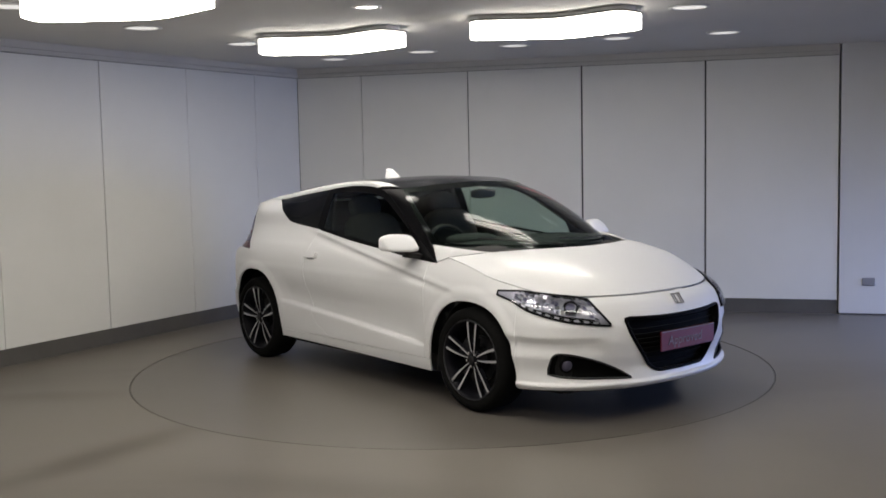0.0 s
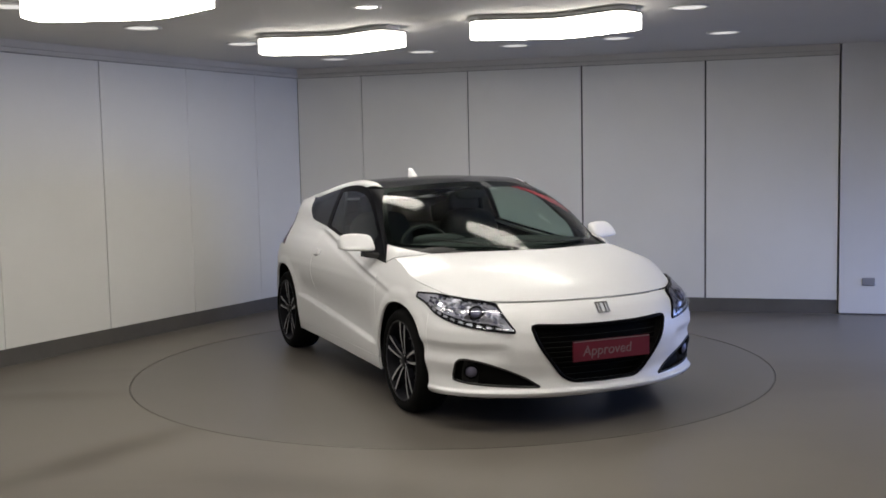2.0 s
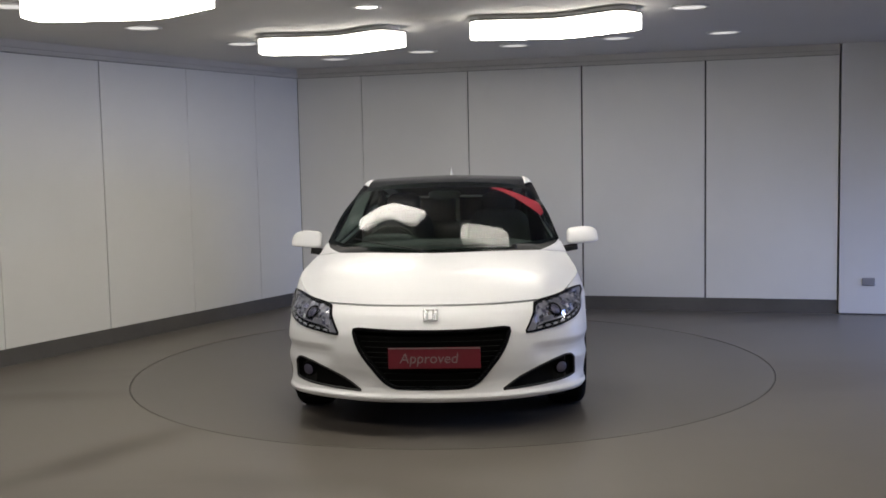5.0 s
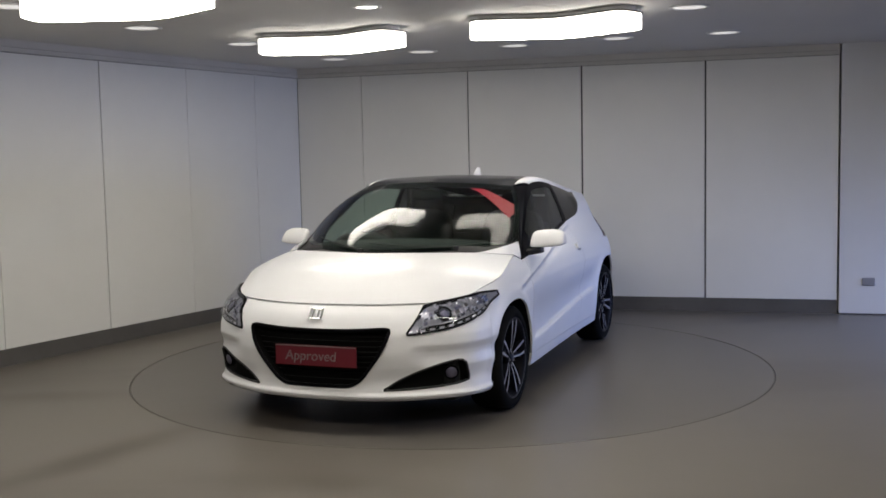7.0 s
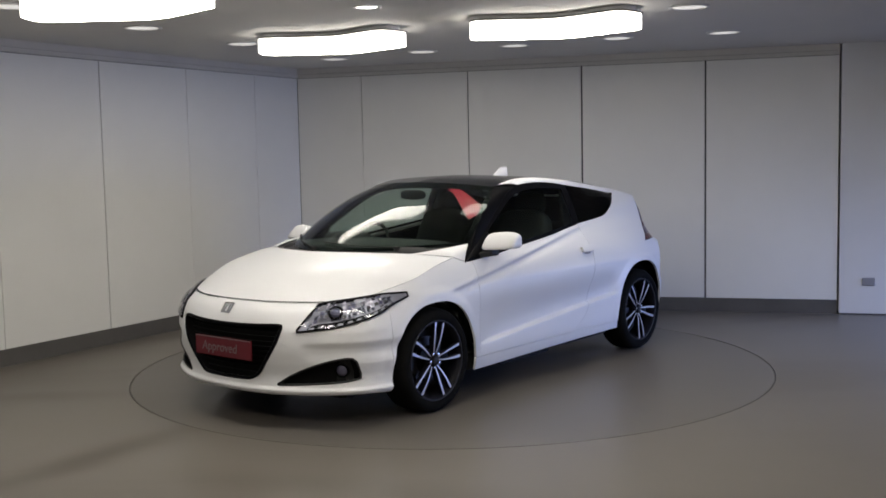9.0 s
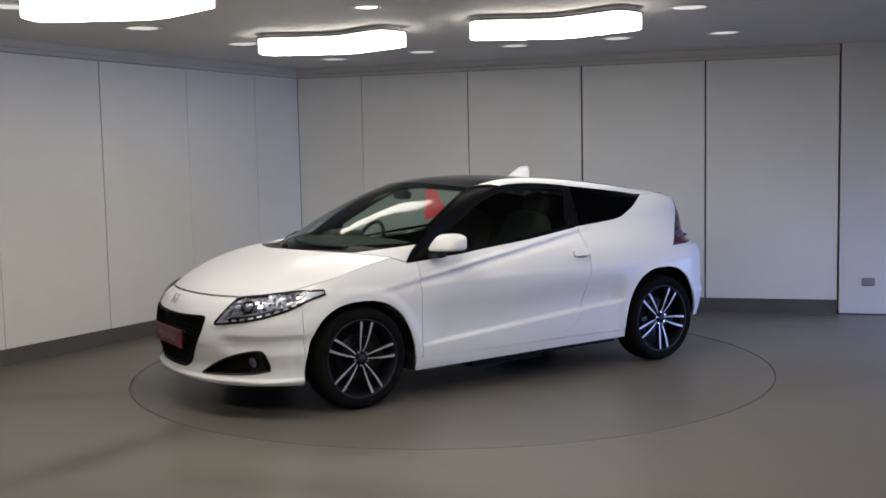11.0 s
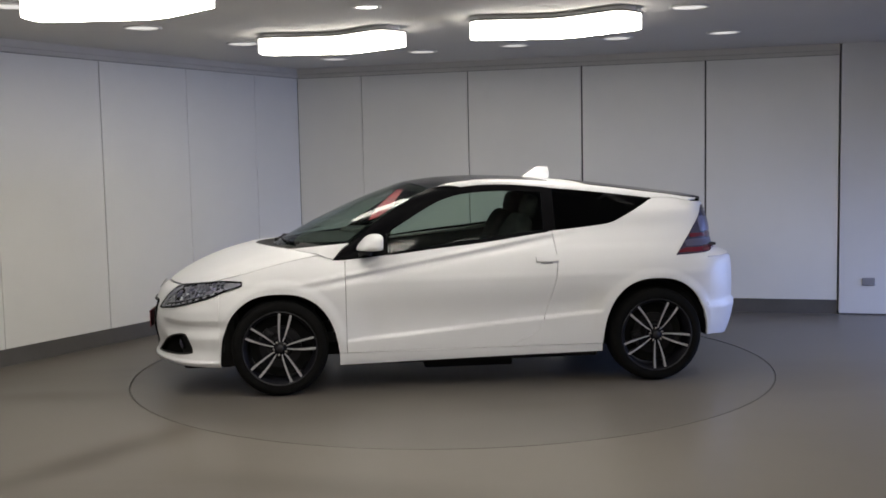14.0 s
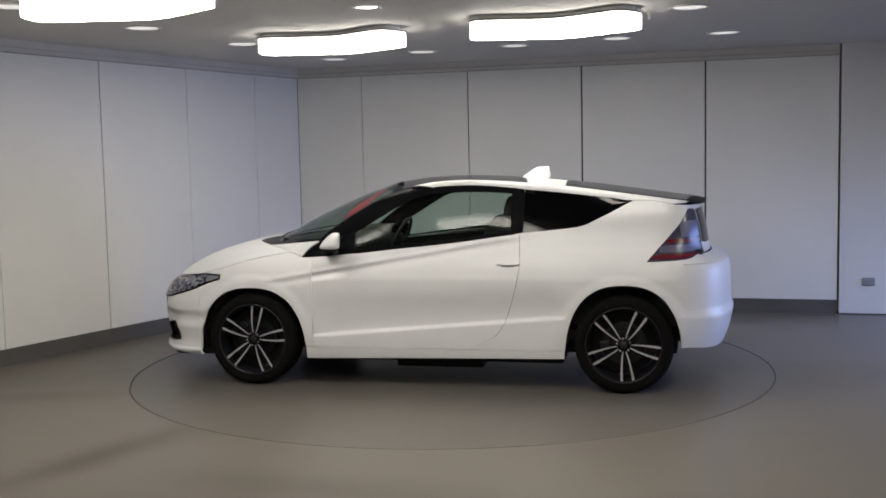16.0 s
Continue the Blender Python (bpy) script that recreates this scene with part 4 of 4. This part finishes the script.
    part("plate_bracket", box((x - 0.075, -0.10, 0.41), (x - 0.0005, 0.14, 0.475), 0.006), M_BLACK, CAR, "black plate bracket")
    plate = part("plate", box((x, -0.222, 0.386), (x + 0.008, 0.262, 0.496), 0.003), M_RED, CAR, "red show plate with white lettering")
    part("plate_edge", box((x + 0.0085, -0.220, 0.490), (x + 0.011, 0.260, 0.495)), M_LETTER, plate, "thin white upper edge")
    fc = bpy.data.curves.new("lettering", "FONT")
    fc.body, fc.size, fc.align_x, fc.align_y, fc.extrude, fc.shear = "Approved", 0.076, "CENTER", "CENTER", 0.001, 0.12
    fc.materials.append(M_LETTER)
    ob = new("lettering", fc)
    ob.parent = plate
    ob.matrix_basis = Matrix.Translation((x + 0.0095, -0.01, 0.438)) @ Matrix(((0, 0, 1, 0), (1, 0, 0, 0), (0, 1, 0, 0), (0, 0, 0, 1)))
    # badge: a plain chrome ring with two bars
    c = skin(0.0, 0.652, 0.006)
    d = Vector((0.80, 0, 0.60)).normalized()
    m = Matrix.Translation(c) @ Matrix.Scale(0.86, 4) @ Matrix((((d.x), 0, -d.z, 0), (0, 1, 0, 0), (d.z, 0, d.x, 0), (0, 0, 0, 1)))
    bm = bmesh.new()
    for lo3, hi3 in (((0, -0.046, -0.036), (0.008, -0.034, 0.038)), ((0, 0.034, -0.036), (0.008, 0.046, 0.038)), ((0, -0.046, 0.030), (0.008, 0.046, 0.040)), ((0, -0.040, -0.040), (0.008, 0.040, -0.031)), ((0, -0.024, -0.030), (0.009, -0.012, 0.030)), ((0, 0.012, -0.030), (0.009, 0.024, 0.030))):
        add_box(bm, lo3, hi3, 0.002, m)
    part("badge", bm, M_CHROME, CAR, "chrome badge on the nose")


def build_trim():
    for sd in (1, -1):
        # door mirror
        bm = bmesh.new()
        r = bmesh.ops.create_cube(bm, size=2.0)
        bmesh.ops.subdivide_edges(bm, edges=bm.edges[:], cuts=7, use_grid_fill=True)
        for v in bm.verts:
            p = v.co.copy()
            k = 5.5
            l = (abs(p.x) ** k + abs(p.y) ** k + abs(p.z) ** k) ** (1 / k)
            p = p / l
            out, up = p.y * sd, (p.z + 1) / 2
            deep = 0.139 * (1 - 0.62 * up ** 1.5)
            v.co = Vector((0.574 + (p.x + 1) / 2 * deep - 0.026 * out, sd * 0.906 + 0.107 * p.y * (1 - 0.10 * up), 0.912 + up * (0.106 - 0.022 * max(0.0, out) ** 2) + 0.006 * out))
        mirror = part("door_mirror", bm, M_PAINT, CAR, "white door mirror on a black foot", True)
        part("mirror_glass", box((0.572, min(sd * 0.83, sd * 0.975), 0.915), (0.578, max(sd * 0.83, sd * 0.975), 0.99), 0.002), M_CHROME, mirror, "mirror glass")
        bm = bmesh.new()
        grid_sheet(lambda u, v: Vector((0.71 - 0.09 * v, sd * (0.74 + 0.13 * u), 0.880 + 0.022 * u + 0.012 * math.sin(math.pi * v))), steps(4), steps(4), 0.03, sd < 0, bm)
        part("mirror_foot", bm, M_BLACK, mirror, "black mirror foot", True)
        # door handle, with a flat grey patch as the shade in its recess
        s0, s1 = s_of(-0.43), s_of(-0.575)
        handle = skin_patch("door_handle", [(s0, 0.800, 0.832), ((s0 + s1) / 2, 0.797, 0.838), (s1, 0.800, 0.836)], M_PAINT, 0.022, CAR, sd, 0.02, 8, 4, "white pull handle")
        skin_patch("handle_recess_shade", [(s_of(-0.46), 0.791, 0.803), (s_of(-0.50), 0.787, 0.806), (s_of(-0.54), 0.791, 0.806)], M_GREYPLASTIC, 0.002, handle, sd, 0.002, 8, 3)
    # aerial fin
    def fin(u, v):
        x = -0.47 - 0.20 * u
        h = 0.004 + 0.088 * min(1.0, u / 0.58) ** 0.9 * (1 if u < 0.95 else 0.35 + 0.65 * (1 - u) / 0.05)
        w = 0.020 * math.sin(math.pi * (0.08 + 0.84 * u)) + 0.004
        a = -1 + 2 * v
        return Vector((x - 0.02 * (1 - abs(a)) * u, w * a, 1.318 + h * (1 - abs(a)) ** 0.6 - 0.030 * u * abs(a)))
    part("aerial_fin", grid_sheet(fin, steps(16), steps(10), 0.0, True), M_PAINT, CAR, "white shark-fin aerial", True)


# ---- the car: wheels ----
def build_wheel():
    """One wheel round the y axis at 0,0,0, its face at +y."""
    wheel = new("wheel")
    wheel.parent = CAR
    R, w = 0.306, 0.10
    tyre = part("tyre", lathe([(0.236, -w), (0.266, -w - 0.008), (0.288, -w + 0.002), (0.302, -w + 0.022), (R, -w + 0.05), (R, w - 0.05), (0.302, w - 0.022), (0.288, w - 0.002), (0.266, w + 0.008), (0.244, w + 0.002), (0.236, w - 0.004)], 64, "y"), M_RUBBER, wheel, "black low-profile tyre", True)
    part("rim", lathe([(0.236, -w + 0.01), (0.21, -w + 0.02), (0.205, 0.0), (0.21, w - 0.03), (0.224, w - 0.008), (0.234, w - 0.001), (0.239, w - 0.006)], 64, "y"), M_DARKALLOY, wheel, "dark alloy wheel rim", True)
    part("rim_lip", lathe([(0.2275, w - 0.004), (0.230, w + 0.001), (0.236, w + 0.001), (0.2375, w - 0.004)], 64, "y"), M_STEEL, wheel, "thin bright rim edge", True)
    part("brake_disc", lathe([(0, 0.0), (0.135, 0.0), (0.135, 0.012), (0.085, 0.012), (0.08, 0.03), (0, 0.03)], 40, "y"), M_STEEL, wheel, "steel brake disc")
    part("wheel_back", lathe([(0, -0.03), (0.20, -0.03), (0.20, -0.04), (0, -0.04)], 40, "y"), M_LINER, wheel)
    bm = bmesh.new()
    add_box(bm, (-0.04, -0.01, 0.085), (0.04, 0.045, 0.145), 0.01, Matrix.Rotation(radians(60), 4, "Y"))
    part("brake_caliper", bm, M_STEEL, wheel)
    def spoke(half, y0, y1, x0, x1, r0, r1, kink):
        """A spoke in the plane of the face, from the hub out; its rim end is thinner in depth."""
        bm = bmesh.new()
        rows = []
        for i in range(7):
            t = i / 6
            r = r0 + (r1 - r0) * t
            x = x0 + (x1 - x0) * t ** 0.85 + kink * math.sin(math.pi * t)
            h = half * (0.50 + 0.95 * t - 0.25 * t * t)
            f = y1 - 0.020 * (1 - t) ** 2 - 0.004 * t
            rows.append([bm.verts.new(q) for q in ((x - h, y0, r), (x - h, f - 0.003, r), (x - h * 0.8, f, r), (x + h * 0.8, f, r), (x + h, f - 0.003, r), (x + h, y0, r))])
        for a, b in zip(rows, rows[1:]):
            for j in range(5):
                bm.faces.new((a[j], a[j + 1], b[j + 1], b[j]))
        bm.faces.new(rows[0])
        bm.faces.new(rows[-1][::-1])
        bmesh.ops.recalc_face_normals(bm, faces=bm.faces[:])
        return bm
    first = part("spoke", spoke(0.0082, w - 0.035, w - 0.004, 0.009, 0.036, 0.040, 0.226, 0.003), [M_DARKALLOY, M_ALLOY], wheel, "machined silver spoke")
    second = part("spoke", spoke(0.0082, w - 0.035, w - 0.004, -0.009, -0.036, 0.040, 0.226, -0.003), [M_DARKALLOY, M_ALLOY], wheel, "machined silver spoke")
    for one in (first, second):
        for f in one.data.polygons:
            f.material_index = 1 if f.normal.y > 0.6 else 0
    web = part("spoke_web", spoke(0.024, w - 0.055, w - 0.022, 0, 0, 0.03, 0.13, 0), M_DARKALLOY, wheel)
    for i in range(1, 5):
        turn = Matrix.Rotation(radians(72 * i), 4, "Y")
        share("spoke", first, turn, wheel)
        share("spoke", second, turn, wheel)
        share("spoke_web", web, turn, wheel)
    part("hub", lathe([(0, w - 0.012), (0.026, w - 0.013), (0.032, w - 0.02), (0.058, w - 0.03), (0.062, w - 0.06), (0, w - 0.06)], 40, "y"), M_DARKALLOY, wheel, "dark wheel hub", True)
    part("hub_cap", lathe([(0, w - 0.008), (0.02, w - 0.009), (0.024, w - 0.014)], 24, "y"), M_STEEL, wheel, "small silver hub cap", True)
    nut = part("wheel_nut", lathe([(0, w - 0.012), (0.008, w - 0.013), (0.009, w - 0.03)], 8, "y", m=Matrix.Translation((0, 0, -0.042))), M_CHROME, wheel)
    for i in range(1, 5):
        share("wheel_nut", nut, Matrix.Rotation(radians(72 * i), 4, "Y"), wheel)
    return wheel


def build_wheels():
    first = build_wheel()
    first.matrix_basis = pose(AXLE_F, 0.752, HUB_Z, 0, -10, 0)
    copy_thing(first, pose(AXLE_R, 0.752, HUB_Z, 0, 42, 0))
    copy_thing(first, pose(AXLE_F, -0.752, HUB_Z, 0, -4, 180))
    copy_thing(first, pose(AXLE_R, -0.752, HUB_Z, 0, 6, 180))


# ---- the car: cabin ----
def rounded(sx, sy, sz, c, k=4.0, tilt=0.0, cuts=6):
    bm = bmesh.new()
    bmesh.ops.create_cube(bm, size=2.0)
    bmesh.ops.subdivide_edges(bm, edges=bm.edges[:], cuts=cuts, use_grid_fill=True)
    for v in bm.verts:
        p = v.co / (sum(abs(a) ** k for a in v.co) ** (1 / k))
        v.co = Vector((p.x * sx, p.y * sy, p.z * sz))
    bmesh.ops.transform(bm, matrix=Matrix.Translation(c) @ Matrix.Rotation(tilt, 4, "Y"), verts=bm.verts[:])
    return bm


def build_cabin():
    part("cabin_floor", box((-1.5, -0.66, 0.30), (1.0, 0.66, 0.36), 0.02), M_CABIN, CAR)
    part("dashboard", rounded(0.30, 0.66, 0.16, (0.86, 0, 0.80), 5), M_CABIN, CAR, "dark moulded dashboard", True)
    part("instrument_hood", rounded(0.12, 0.17, 0.05, (0.70, -0.36, 0.945), 3), M_CABIN, CAR, "", True)
    part("bulkhead", box((1.0, -0.68, 0.36), (1.1, 0.68, 0.86), 0.02), M_LINER, CAR)
    for y in (0.36, -0.36):
        seat = part("seat", rounded(0.27, 0.25, 0.09, (0.05, y, 0.50), 4), M_SEAT, CAR, "dark cloth front seat", True)
        part("seat_back", rounded(0.085, 0.235, 0.31, (-0.31, y, 0.80), 4, radians(-22)), M_SEAT, seat, "", True)
        part("headrest", rounded(0.05, 0.13, 0.085, (-0.47, y, 1.14), 3, radians(-14)), M_SEAT, seat, "", True)
    part("rear_bench", rounded(0.22, 0.60, 0.30, (-1.02, 0, 0.66), 5, radians(-15)), M_SEAT, CAR, "dark rear bench", True)
    part("load_cover", box((-1.70, -0.62, 0.86), (-1.1, 0.62, 0.88), 0.01), M_CABIN, CAR)
    for sd in (1, -1):
        part("door_card", grid_sheet(lambda u, v: Vector((0.80 - 1.35 * u, sd * (0.70 + 0.02 * math.sin(3 * u)), 0.34 + (0.50 + 0.11 * u) * v)), steps(8), steps(4), 0.02, sd < 0), M_CABIN, CAR, "", True)
        part("cabin_side", grid_sheet(lambda u, v: Vector((-0.56 - 1.0 * u, sd * (0.66 - 0.10 * v), 0.40 + 0.85 * v - 0.18 * u * v)), steps(6), steps(6), 0.02, sd < 0), M_CABIN, CAR, "", True)
    # roof lining
    def lining(u, w):
        p = both_sides(lambda uu, ww: ROOF_MID(0.03 + 0.93 * uu).lerp(ROOF_EDGE(0.02 + 0.93 * uu), ww))(u, w)
        return p + Vector((0, 0, -0.03))
    part("roof_lining", grid_sheet(lining, steps(12), steps(12, -1, 1), 0, False), M_CABIN, CAR, "", True)
    ring = bmesh.new()
    m = Matrix.Translation((0.50, -0.36, 0.87)) @ Matrix.Rotation(radians(65), 4, "Y")
    lathe([(0.180 + 0.014 * math.cos(q), 0.014 * math.sin(q)) for q in [2 * math.pi * j / 8 for j in range(9)]], 40, "z", ring, m)
    wheel = part("steering_wheel", ring, M_BLACK, CAR, "black steering wheel on the driver's side", True)
    part("boss", rounded(0.06, 0.07, 0.03, (0.52, -0.36, 0.87), 3, radians(65)), M_BLACK, wheel, "", True)
    for a in (0, 180, 270):
        part("steering_spoke", box((0.03, -0.015, -0.008), (0.175, 0.015, 0.004), 0.004, m @ Matrix.Rotation(radians(a + 90), 4, "Z")), M_STEEL, wheel)
    part("interior_mirror", rounded(0.02, 0.11, 0.033, (0.42, 0, 1.235), 3), M_BLACK, CAR, "", True)


build_body()
build_upper()
build_lamps()
build_trim()
build_wheels()
build_cabin()


TURN = ((0.0, -49.74), (0.2, -50.55), (0.5, -52.5), (1.0, -56.75), (1.5, -61.2), (2.0, -65.65), (2.5, -70.15), (3.0, -74.7), (3.5, -79.2), (4.0, -83.75), (6.5, -106.5), (7.0, -111.0),
        (8.0, -120.0), (9.0, -129.05), (11.5, -151.55), (12.0, -156.05), (13.0, -165.0), (14.0, -173.9), (15.0, -182.75), (16.0, -191.75))


def motions():
    offset = Matrix.Translation((-0.0433, -0.0055, 0.0))
    walk(TABLE, [(t, pose(0, 0, 0, 0, 0, a)) for t, a in TURN])
    walk(CAR, [(t, pose(0, 0, 0, 0, 0, a) @ offset) for t, a in TURN])


motions()
